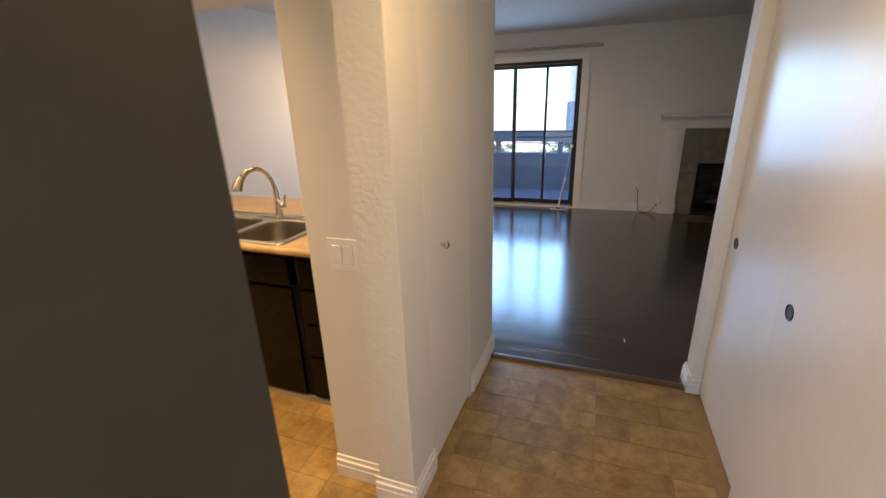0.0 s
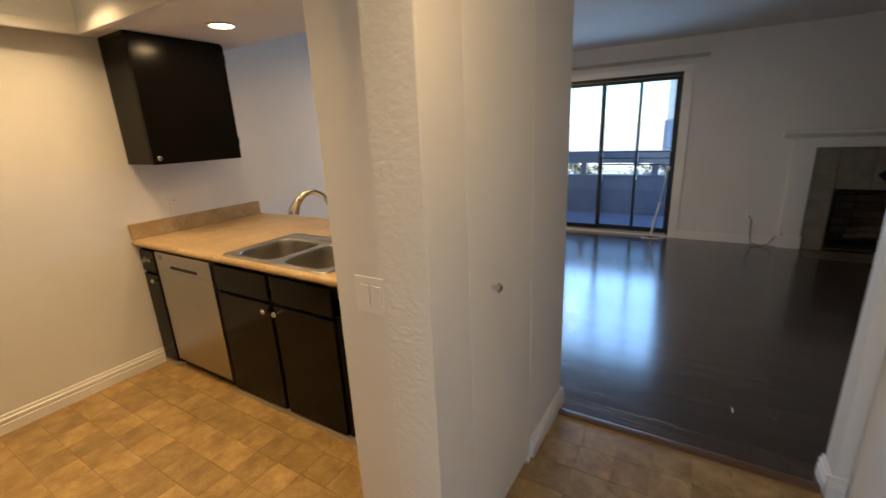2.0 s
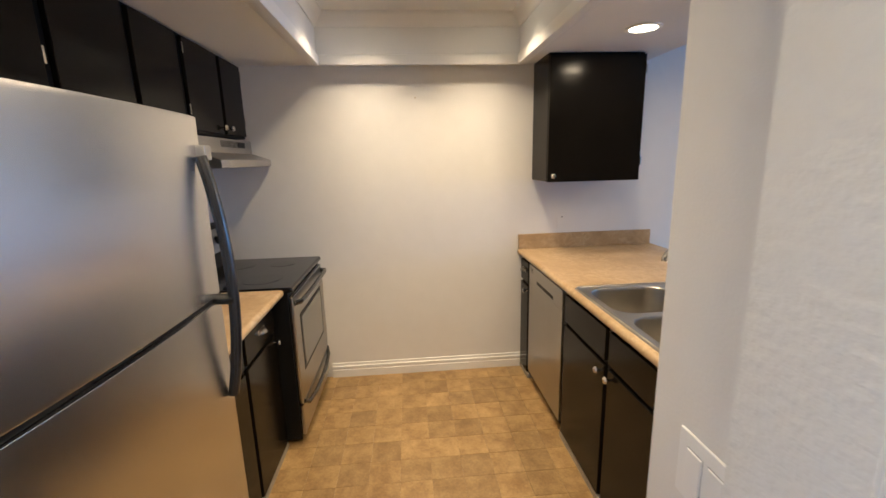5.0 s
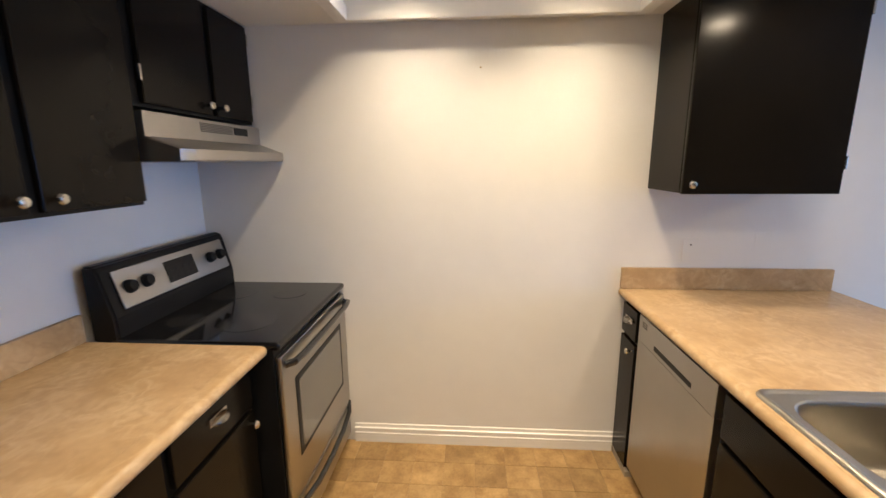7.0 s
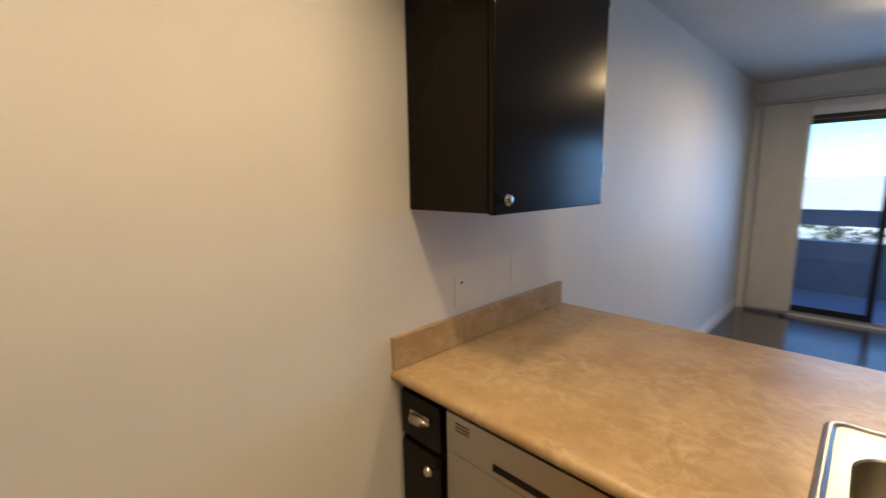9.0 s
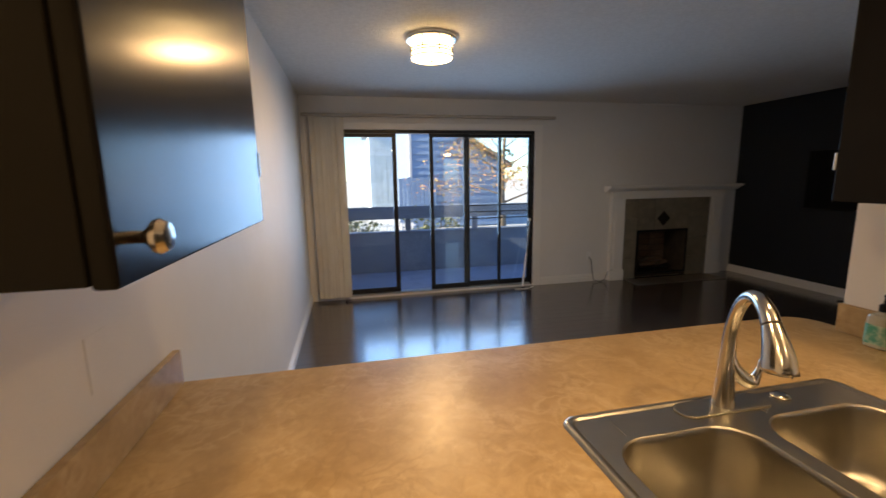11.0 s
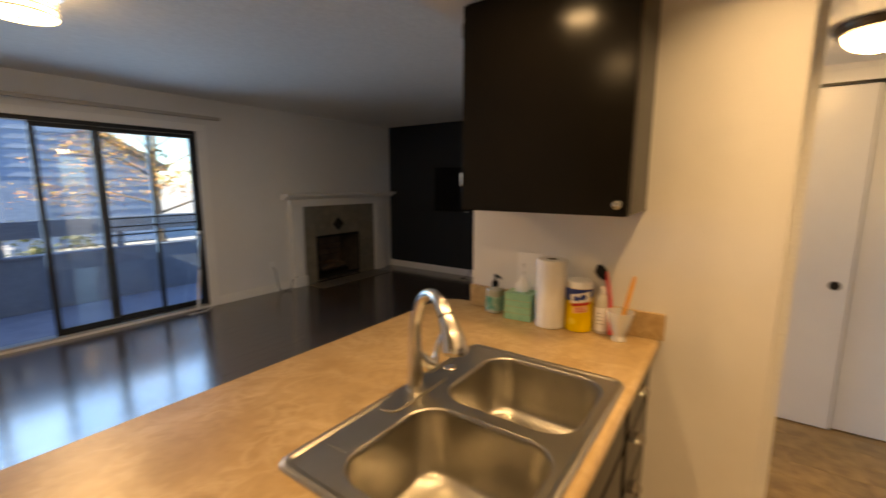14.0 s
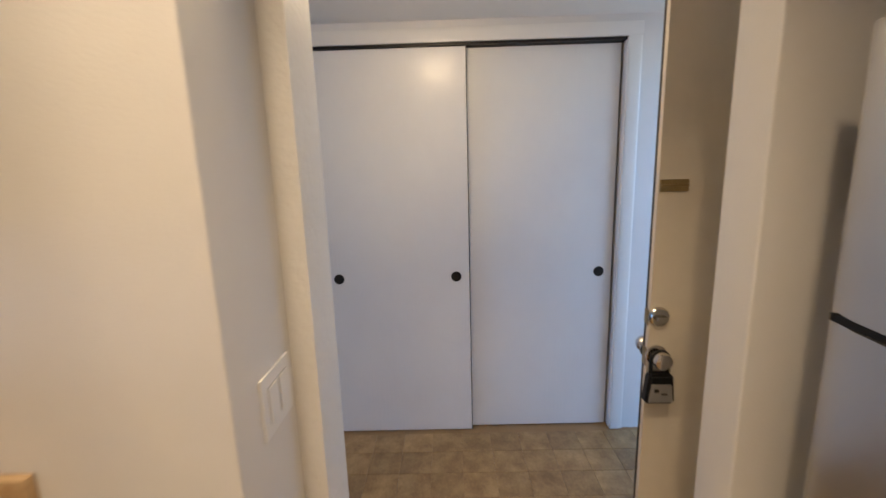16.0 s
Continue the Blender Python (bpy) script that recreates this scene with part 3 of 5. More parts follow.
# sink
sk = thing("kitchen_sink", (-1.03, 2.17, 0.70), "double-bowl stainless steel drop-in sink set in the counter", "sink")
BOWLS = ((SX0 + 0.050, -1.062), (-1.022, SX1 - 0.04))
b = bmesh.new()
outer = rrect(SX0 + 0.022, SX1 - 0.022, SY0 + 0.022, SY1 - 0.022, 0.915, 0.022)
loops = [outer] + [rrect(bx0, bx1, SY0 + 0.038, SY1 - 0.110, 0.915, 0.085, 8) for bx0, bx1 in BOWLS]
edges = []
for loop in loops:
    vs = [b.verts.new(p) for p in loop]
    edges += [b.edges.new((vs[i], vs[(i + 1) % len(vs)])) for i in range(len(vs))]
bmesh.ops.triangle_fill(b, use_beauty=True, use_dissolve=False, edges=edges)
bmesh.ops.recalc_face_normals(b, faces=b.faces[:])
if sum(f.normal.z for f in b.faces) < 0:
    bmesh.ops.reverse_faces(b, faces=b.faces[:])
loft(b, [rrect(SX0 + i, SX1 - i, SY0 + i, SY1 - i, z, r) for i, z, r in ((0.022, 0.9150, 0.022), (0.019, 0.9156, 0.024), (0.016, 0.9182, 0.026), (0.012, 0.9196, 0.028),
                                                                          (0.006, 0.9194, 0.031), (0.002, 0.9165, 0.034), (-0.001, 0.9105, 0.037))], (False, False))
part("deck", b, SINK_STEEL, sk)
for bx0, bx1 in BOWLS:
    b = bmesh.new()
    rows = []
    for inset, z, r in ((0, 0.9151, 0.085), (0.004, 0.912, 0.083), (0.007, 0.90, 0.08), (0.012, 0.80, 0.078), (0.018, 0.755, 0.076), (0.035, 0.735, 0.07), (0.075, 0.726, 0.06), (0.13, 0.723, 0.04)):
        rows.append(rrect(bx0 + inset, bx1 - inset, SY0 + 0.038 + inset, SY1 - 0.110 - inset, z, r, 8))
    loft(b, rows, (False, True))
    bmesh.ops.reverse_faces(b, faces=b.faces[:])
    bowl = part("bowl", b, SINK_STEEL, sk)
    cx, cy = (bx0 + bx1) / 2, (SY0 + SY1) / 2 - 0.03
    part("deck_seam", boxed(bx0 + 0.06, bx0 + 0.064, SY1 - 0.098, SY1 - 0.03, 0.9148, 0.9166, 0.0006), SINK_STEEL, sk)
    part("drain", turned(bmesh.new(), ((0.056, 0.7232), (0.056, 0.727), (0.045, 0.7275), (0.036, 0.7235)), (cx, cy, 0), "z", 28), CHROME, bowl, "chrome strainer drain")

# faucet
def smooth_rows(rows, n=5):
    """Catmull-Rom rows between the given ones."""
    out = []
    for i in range(len(rows) - 1):
        p0, p1, p2, p3 = (rows[max(0, min(len(rows) - 1, i + k))] for k in (-1, 0, 1, 2))
        for j in range(n):
            u = j / n
            out.append(tuple(0.5 * (2 * q1 + (q2 - q0) * u + (2 * q0 - 5 * q1 + 4 * q2 - q3) * u * u + (3 * q1 - q0 - 3 * q2 + q3) * u ** 3) for q0, q1, q2, q3 in zip(p0, p1, p2, p3)))
    return out + [tuple(rows[-1])]


FX, FYB, FZ = -1.036, 2.372, 0.9155
fc = thing("faucet", (FX, FYB, FZ), "brushed nickel gooseneck pull-down faucet behind the sink", "faucet")
part("deck_plate", loft(bmesh.new(), [rrect(FX - 0.13, FX + 0.13, FYB - 0.033, FYB + 0.033, FZ + 0.0005, 0.032), rrect(FX - 0.13, FX + 0.13, FYB - 0.033, FYB + 0.033, FZ + 0.003, 0.032), rrect(FX - 0.124, FX + 0.124, FYB - 0.027, FYB + 0.027, FZ + 0.0055, 0.026)]), SINK_STEEL, fc, "flat steel cover plate")
REACH = smooth_rows(((0, 0.921, 0.026), (0, 0.932, 0.0245), (0, 0.955, 0.0225), (0, 1.0, 0.0195), (0, 1.06, 0.0165), (0.005, 1.11, 0.0150), (0.022, 1.155, 0.0140), (0.05, 1.193, 0.0138), (0.088, 1.216, 0.0140), (0.128, 1.220, 0.0148), (0.165, 1.207, 0.0165), (0.190, 1.186, 0.018)))
part("spout", tube(bmesh.new(), [(FX - 0.42 * d, FYB - 0.83 * d, z) for d, z, r in REACH], [r for d, z, r in REACH], 20), NICKEL, fc)
part("joint_ring", tube(bmesh.new(), [(FX - 0.42 * d, FYB - 0.83 * d, z) for d, z, r in ((0.189, 1.187, 0), (0.194, 1.182, 0))], 0.0172, 20), SLOT, fc)
HEAD = smooth_rows(((0.193, 1.183, 0.0185), (0.208, 1.166, 0.0215), (0.223, 1.144, 0.0255), (0.232, 1.126, 0.0285), (0.237, 1.113, 0.0300), (0.238, 1.108, 0.0265)))
head = tube(bmesh.new(), [(FX - 0.42 * d, FYB - 0.83 * d, z) for d, z, r in HEAD], [r for d, z, r in HEAD], 20)
head = part("spray_head", head, NICKEL, fc, "flared spray head with long grooves")
for a in (-60, -20, 20, 60, 100):
    w = radians(a)
    part("groove", tube(bmesh.new(), [(FX - 0.42 * d + (r - 0.0005) * math.cos(w), FYB - 0.83 * d - (r - 0.0005) * math.sin(w), z) for d, z, r in HEAD[10:23]], 0.0014, 6), HEAD_GROOVE, head)
LEVER = smooth_rows(((0.0, 1.05, 0.0155), (-0.014, 1.018, 0.0165), (-0.040, 0.990, 0.0175), (-0.058, 0.982, 0.0165), (-0.068, 0.992, 0.0110), (-0.074, 1.012, 0.0070), (-0.080, 1.036, 0.0062), (-0.094, 1.060, 0.0045)))
part("lever", tube(bmesh.new(), [(FX - 0.95 * d, FYB + 0.30 * d, z) for d, z, r in LEVER], [r for d, z, r in LEVER], 14), NICKEL, fc)
part("soap_cap", turned(bmesh.new(), ((0.022, FZ), (0.022, FZ + 0.004), (0.018, FZ + 0.008), (0.010, FZ + 0.010)), (-0.86, FYB, 0)), NICKEL, fc)


def wall_cabinet(label, x0, x1, y0, y1, z0, z1, face, doors):
    """A wall cabinet; face: axis and sign of its doors' side; doors: rows of (from, to, knob end, hinge end)."""
    c = thing("wall_cabinet", ((x0 + x1) / 2, (y0 + y1) / 2, z0), label, "cabinet", "kitchen wall cabinets")
    ax, sg = face
    t = 0.02
    if ax == "x":
        front = x1 if sg > 0 else x0
        part("body", boxed(x0 if sg > 0 else x0 + t, x1 - t if sg > 0 else x1, y0, y1, z0, z1, 0.002), CABINET, c)
    else:
        front = y1 if sg > 0 else y0
        part("body", boxed(x0, x1, y0 if sg > 0 else y0 + t, y1 - t if sg > 0 else y1, z0, z1, 0.002), CABINET_IN, c)
    for a, e, knob in doors:
        lo, hi = front - sg * t, front
        if ax == "x":
            d = part("door", boxed(min(lo, hi), max(lo, hi), a, e, z0 - 0.004, z1 - 0.012, 0.004), CABINET, c)
            ky = a + 0.03 if knob == "lo" else e - 0.03
            part("knob", knob_mesh((front, ky, z0 + 0.035), "x", sg), NICKEL, d, "round satin nickel knob")
            hy = e - 0.002 if knob == "lo" else a - 0.006
            for hz in (z0 + 0.09, z1 - 0.12):
                part("hinge", boxed(front - 0.012 if sg > 0 else front - 0.002, front + 0.002 if sg > 0 else front + 0.012, hy, hy + 0.008, hz, hz + 0.05, 0.002), NICKEL, d)
        else:
            d = part("door", boxed(a, e, min(lo, hi), max(lo, hi), z0 + 0.012, z1 - 0.012, 0.004), CABINET, c)
            kx = a + 0.03 if knob == "lo" else e - 0.03
            part("knob", knob_mesh((kx, front, z0 + 0.045), "y", sg), NICKEL, d, "round satin nickel knob")
            hx = e - 0.004 if knob == "lo" else a - 0.006
            for hz in (z0 + 0.08, z1 - 0.09) if z0 > 1.5 else ():
                part("hinge", boxed(hx, hx + 0.010, front - 0.008, front + 0.002, hz, hz + 0.05, 0.002), NICKEL, d)
    return c


wall_cabinet("black single-door wall cabinet on the wall at the peninsula's end", XW + 0.001, -2.085, 1.965, 2.555, 1.397, SOFFIT - 0.001, ("x", 1), ((1.967, 2.558, "lo"),))
wall_cabinet("black single-door wall cabinet above the soap and wipes", -0.49, -0.188, 1.955, 2.57, 1.392, SOFFIT - 0.001, ("x", -1), ((1.957, 2.573, "lo"),))
UF = 0.09
wall_cabinet("short black two-door wall cabinet above the range hood", XW + 0.001, -1.662, YS + 0.001, UF, 1.706, SOFFIT - 0.001, ("y", 1), ((-2.385, -2.095, "hi"), (-2.06, -1.70, "lo")))
wall_cabinet("black two-door wall cabinet above the small counter", -1.66, -0.902, YS + 0.001, UF, 1.395, SOFFIT - 0.001, ("y", 1), ((-1.65, -1.318, "hi"), (-1.283, -0.925, "lo")))
wall_cabinet("short black two-door wall cabinet above the refrigerator", -0.90, -0.10, YS + 0.001, UF, 1.76, SOFFIT - 0.001, ("y", 1), ((-0.885, -0.515, "hi"), (-0.485, -0.115, "lo")))

# range hood
hd = thing("range_hood", (-2.035, 0.0, 1.53), "stainless under-cabinet range hood above the stove", "range hood")
b = bmesh.new()
hx0, hx1 = -2.405, -1.664
box(b, hx0, hx1, YS + 0.002, UF + 0.012, 1.612, 1.692)
# flared skirt with cut front corners and an upright lip
loft(b, [[(hx0, YS + 0.002, z), (hx1, YS + 0.002, z), (hx1, y - 0.02, z), (hx1 - w, y, z), (hx0 + w, y, z), (hx0, y - 0.02, z)]
         for y, z, w in ((0.225, 1.533, 0.05), (0.232, 1.536, 0.05), (0.232, 1.572, 0.05), (UF + 0.014, 1.6125, 0.001))], (True, True))
bmesh.ops.bevel(b, geom=[e for e in b.edges if e.calc_length() > 0.3], offset=0.002, segments=2, affect="EDGES")
shell = part("canopy", b, HOOD_STEEL, hd)
for k in range(6):
    part("vent_slot", boxed(-2.17, -1.95, UF + 0.0125, UF + 0.0145, 1.646 + 0.006 * k, 1.649 + 0.006 * k), SLOT, shell)
part("control_strip", boxed(-2.29, -2.18, UF + 0.0125, UF + 0.0155, 1.646, 1.678, 0.001), BLACK_PLASTIC, shell)
part("filter", boxed(-2.30, -1.78, -0.15, 0.18, 1.531, 1.536), TRACK_METAL, hd)

# stove
st = thing("stove", (-2.03, 0.12, 0), "black and stainless freestanding electric range with glass cooktop", "stove")
SYB = YS + 0.03
sx0, sx1 = -2.405, -1.66
part("body", boxed(sx0, sx1, SYB + 0.01, 0.466, 0.03, 0.895, 0.004), BLACK_PLASTIC, st)
b = bmesh.new()
box(b, sx0 - 0.002, sx1 + 0.004, SYB + 0.08, 0.492, 0.888, 0.918, 0.012, 3)
top = part("cooktop", b, BLACK_GLASS, st, "black ceramic glass cooktop")
RING = surf("burner_mark", (0.012, 0.012, 0.013), (0.02, 0.02, 0.021), 0.12, scale=20)
for bx, by, br in ((-2.21, 0.29, 0.075), (-1.85, 0.28, 0.105), (-2.2, 0.02, 0.10), (-1.85, 0.02, 0.07)):
    part("burner", turned(bmesh.new(), ((br, 0.9182), (br, 0.9188), (br * 0.3, 0.9189)), (bx, by, 0), "z", 40), RING, top, "faint printed burner ring")
b = bmesh.new()
pr = ((SYB + 0.012, 0.90), (SYB + 0.112, 0.90), (SYB + 0.112, 0.985), (SYB + 0.11, 1.0), (SYB + 0.070, 1.165), (SYB + 0.055, 1.18), (SYB + 0.012, 1.18))
loft(b, [[(x, y, z) for y, z in pr] for x in (sx0, sx1)])
bmesh.ops.bevel(b, geom=b.edges[:], offset=0.008, segments=3, affect="EDGES")
guard = part("backguard", b, BLACK_PLASTIC, st)
tilt = Matrix.Translation((0, SYB + 0.0925, 1.083)) @ Matrix.Rotation(radians(15.5), 4, "X")


def on_guard(bm):
    bm.transform(tilt)
    return bm


part("control_panel", on_guard(boxed(sx0 + 0.045, sx1 - 0.045, 0.0, 0.008, -0.073, 0.07, 0.004)), STEEL, guard, "stainless control panel")
part("display", on_guard(boxed(-2.125, -1.945, 0.007, 0.011, -0.045, 0.045, 0.003)), BLACK_GLASS, guard, "black glass clock display")
for k in range(4):
    for j in range(2):
        part("button", on_guard(boxed(-2.11 + 0.042 * k, -2.085 + 0.042 * k, 0.0105, 0.012, -0.03 + 0.028 * j, -0.018 + 0.028 * j)), RING, guard)
for kx in (-2.31, -2.235, -1.835, -1.755):
    part("knob", on_guard(turned(bmesh.new(), ((0.026, 0.006), (0.026, 0.012), (0.022, 0.028), (0.019, 0.032)), (kx, 0, 0.0), "y", 24)), BLACK_PLASTIC, guard, "black round burner knob")
dr = part("oven_door", boxed(sx0 + 0.004, sx1 - 0.004, 0.467, 0.490, 0.245, 0.862, 0.008), STEEL, st, "stainless oven door")
part("window_frame", boxed(sx0 + 0.10, sx1 - 0.10, 0.486, 0.4925, 0.40, 0.735, 0.004), BLACK_PLASTIC, dr)
part("window", boxed(sx0 + 0.125, sx1 - 0.125, 0.489, 0.4945, 0.422, 0.713, 0.003), OVEN_GLASS, dr, "reflective grey oven window")
b = tube(bmesh.new(), [(sx0 + 0.03, 0.489, 0.822), (sx0 + 0.05, 0.518, 0.826), (sx0 + 0.12, 0.527, 0.828), (-2.03, 0.529, 0.829), (sx1 - 0.12, 0.527, 0.828), (sx1 - 0.05, 0.518, 0.826), (sx1 - 0.03, 0.489, 0.822)], 0.013, 12, flat=1.5)
part("handle", b, HANDLE_BLACK, dr, "black bar handle")
dr = part("drawer", boxed(sx0 + 0.004, sx1 - 0.004, 0.467, 0.488, 0.055, 0.235, 0.008), STEEL, st, "stainless storage drawer")
part("handle", tube(bmesh.new(), [(sx0 + 0.02, 0.487, 0.255), (sx0 + 0.07, 0.503, 0.222), (sx0 + 0.2, 0.511, 0.203), (-2.03, 0.513, 0.197), (sx1 - 0.2, 0.511, 0.203), (sx1 - 0.07, 0.503, 0.222), (sx1 - 0.02, 0.487, 0.255)], 0.012, 10), HANDLE_BLACK, dr, "curved black drawer grip")
for lx in (sx0 + 0.05, sx1 - 0.05):
    for ly in (-0.18, 0.36):
        part("foot", turned(bmesh.new(), ((0.018, 0), (0.018, 0.03)), (lx, ly, 0), "z", 12), BLACK_PLASTIC, st)

st.location.y -= 0.010

# refrigerator
fr = thing("refrigerator", (-0.385, 0.16, 0), "brushed stainless top-freezer refrigerator with black curved handles", "refrigerator")
fx0, fx1, fy = -0.782, -0.023, 0.537
part("body", boxed(fx0 + 0.004, fx1 - 0.004, YS + 0.03, fy - 0.075, 0.03, 1.655, 0.006), BLACK_PLASTIC, fr, "black cabinet sides")
part("gasket", boxed(fx0 + 0.015, fx1 - 0.015, fy - 0.074, fy - 0.062, 0.07, 1.65), SLOT, fr)


def fridge_door(z0, z1):
    bm = bmesh.new()
    rows = []
    for i in range(13):
        u = i / 12
        x = fx0 + (fx1 - fx0) * u
        bulge = 0.018 * (1 - (2 * u - 1) ** 2) - (0.007 if i in (0, 12) else 0)
        rows.append((x, fy - 0.018 + bulge))
    poly = [(fx0, fy - 0.06)] + rows + [(fx1, fy - 0.06)]
    loft(bm, [[(x, y - (inset if 0 < i < len(poly) - 1 else 0), z) for i, (x, y) in enumerate(poly)]
              for z, inset in ((z0, 0.0012), (z0 + 0.0015, 0), (z0 + 0.012, 0), (z1 - 0.012, 0), (z1 - 0.001, 0), (z1, 0.0006))])
    return bm


top = part("freezer_door", fridge_door(1.178, 1.676), FRIDGE_STEEL, fr, "stainless freezer door")
low = part("fridge_door", fridge_door(0.09, 1.161), FRIDGE_STEEL, fr, "stainless refrigerator door")
part("split_trim", boxed(fx0 + 0.006, fx1 - 0.006, fy - 0.06, fy - 0.018, 1.1625, 1.1765), BLACK_PLASTIC, fr)
hx = fx0 + 0.045


def bow(z_top, z_bot, big_at_top):
    pts, rads = [], []
    for i in range(17):
        u = i / 16
        z = z_top + (z_bot - z_top) * u
        s = math.sin(math.pi * (0.06 + 0.88 * u)) ** 0.7
        pts.append((hx, fy - 0.02 + 0.056 * s, z))
        rads.append(0.0135)
    return tube(bmesh.new(), pts, rads, 12, flat=1.2)


b = bow(1.57, 0.87, True)
tube(b, [(hx, fy - 0.03, 1.170), (hx, fy + 0.04, 1.170)], 0.016, 12)
part("handle", b, HANDLE_BLACK, low, "long curved black handle spanning both doors")
part("hinge_cap", boxed(fx0 - 0.002, fx0 + 0.035, fy - 0.05, fy + 0.006, 1.56, 1.60, 0.004), TRACK_METAL, top)
part("badge", boxed(fx1 - 0.115, fx1 - 0.06, fy - 0.022, fy - 0.004, 1.55, 1.576, 0.002), TRACK_METAL, top, "small silver maker's badge")
part("toe_grille", boxed(fx0 + 0.01, fx1 - 0.01, fy - 0.1, fy - 0.07, 0.02, 0.085, 0.003), BLACK_PLASTIC, fr)
for lx in (fx0 + 0.06, fx1 - 0.06):
    for ly in (-0.12, 0.40):
        part("foot", turned(bmesh.new(), ((0.02, 0), (0.02, 0.03)), (lx, ly, 0), "z", 12), BLACK_PLASTIC, fr)

fr.rotation_euler.z = radians(-2.8)

# recessed ceiling lamps
for cx, cy, cz in CANS:
    c = thing("recessed_ceiling_light", (cx, cy, cz), "lit white recessed can light in the kitchen ceiling", "ceiling light", "recessed kitchen lights")
    part("trim_ring", turned(bmesh.new(), ((0.085, 0.0), (0.085, 0.004), (0.078, 0.007), (0.066, 0.006), (0.064, 0.0)), (cx, cy, cz), "z", 40, (False, False), -1), TRIM, c)
    part("lens", turned(bmesh.new(), ((0.0645, 0.0005), (0.0645, 0.003), (0.02, 0.0045)), (cx, cy, cz), "z", 32, (True, True), -1), LENS, c)


# plates on the walls
def wall_plate(name, label, category, at, axis, sign, w, h, pieces, plate=None, deep=0.006):
    """A cover plate on a wall; pieces: rows of (part, across, up, half width, half height, proud, material)."""
    c = thing(name, at, label, category)
    x, y, z = at

    def slab(u, v, a, h2, d0, d1, bev):
        lo, hi = sorted((sign * d0, sign * d1))
        if axis == "x":
            return boxed(x + lo, x + hi, y + u - a, y + u + a, z + v - h2, z + v + h2, bev)
        return boxed(x + u - a, x + u + a, y + lo, y + hi, z + v - h2, z + v + h2, bev)

    p = part("cover_plate", slab(0, 0, w / 2, h / 2, 0, deep, deep * 0.4), plate or PLATE, c)
    for nm, u, v, a, h2, d, m in pieces:
        part(nm, slab(u, v, a, h2, 0.0015, d, 0.0012 if d > 0.0075 else 0), m, p)
    return c


def sockets(u):
    rows = []
    for v in (-0.019, 0.019):
        rows += [("socket_face", u, v, 0.0165, 0.014, 0.0072, PLATE), ("slot", u - 0.006, v + 0.003, 0.0011, 0.0045, 0.0078, SLOT), ("slot", u + 0.006, v + 0.003, 0.0011, 0.0038, 0.0078, SLOT), ("slot", u, v - 0.008, 0.0022, 0.0022, 0.0078, SLOT)]
    return tuple(rows)


# grey that puts the shadow outline round the switch rockers into colour
GAP_SHADE = surf("grey_gap_shade", (0.30, 0.30, 0.30), rough=0.5)
wall_plate("light_switch", "white double rocker light switch on the wall end", "light switch", (-0.038, 1.537, 1.050), "y", -1, 0.125, 0.118,
           (("rocker_gap", -0.023, 0, 0.0178, 0.0355, 0.0064, GAP_SHADE), ("rocker_gap", 0.023, 0, 0.0178, 0.0355, 0.0064, GAP_SHADE), ("rocker", -0.023, 0, 0.0165, 0.034, 0.0095, PLATE), ("rocker", 0.023, 0, 0.0165, 0.034, 0.0095, PLATE)))
wall_plate("power_outlet", "white double outlet plate above the peninsula counter", "outlet", (-0.187, 2.405, 1.115), "x", -1, 0.115, 0.15, sockets(0.026) + (("rocker", -0.026, 0, 0.0165, 0.034, 0.0085, PLATE),))
wall_plate("power_outlet", "wall-coloured outlet plate with one screw hole", "outlet", (XW, 2.19, 1.10), "x", 1, 0.07, 0.115, (("screw", 0, 0.028, 0.0035, 0.0035, 0.0078, SLOT),), WALL, 0.003)
wall_plate("power_outlet", "wall-coloured blank plate under the black wall cabinet", "outlet", (XW, 2.52, 1.13), "x", 1, 0.075, 0.115, (), WALL, 0.0012)
solid("wall_nail", turned(bmesh.new(), ((0.002, 0), (0.002, 0.003), (0.0045, 0.004), (0.003, 0.005)), (XW, 1.175, 1.948), "x", 10), BRASS, (XW, 1.175, 1.948), "small brass nail in the painted kitchen wall", "nail")


# ---- entry ----
# sliding closet doors
CLOSET = (("white sliding closet door, rear panel", 1.418, 0.345, 1.125, (0.412,)), ("white sliding closet door, front panel", 1.384, 1.10, 1.88, (1.170, 1.790)), ("white sliding closet door, rear panel beside the wall end", 1.418, 1.85, 2.595, (2.50,)))
for lab, x, y0, y1, pulls in CLOSET:
    d = thing("closet_door", (x + 0.014, (y0 + y1) / 2, 0.012), lab, "closet door", "sliding closet doors")
    part("panel", boxed(x, x + 0.028, y0, y1, 0.007, 2.032, 0.002), DOOR_WHITE, d)
    if len(pulls) == 2:
        # thin dark strip stands in for the shadow line between the panels
        part("edge_seal", boxed(x - 0.0008, x + 0.0275, y0 - 0.0028, y0 - 0.0002, 0.009, 2.030), SLOT, d, "dark strip in place of the shadow line at the panel's edge")
    for py in pulls:
        part("finger_pull", turned(bmesh.new(), ((0.027, 0.0), (0.027, 0.0022), (0.0245, 0.003), (0.022, 0.0005), (0.0, 0.0004)), (x, py, 0.90), "x", 28, (False, False), -1), BRONZE, d, "round dark bronze finger pull")
b = bmesh.new()
box(b, 1.378, 1.45, 0.335, 2.598, 2.036, 2.049)
structure("trim_closet_track", b, BRONZE, "dark closet door track")
b = bmesh.new()
run(b, ((0, 0.0), (0.014, 0.0), (0.016, 0.01), (0.016, 0.05), (0.012, 0.064), (0, 0.066)), (1.385, 0.262, 2.05), (1.385, 2.60, 2.05), (-1, 0, 0))
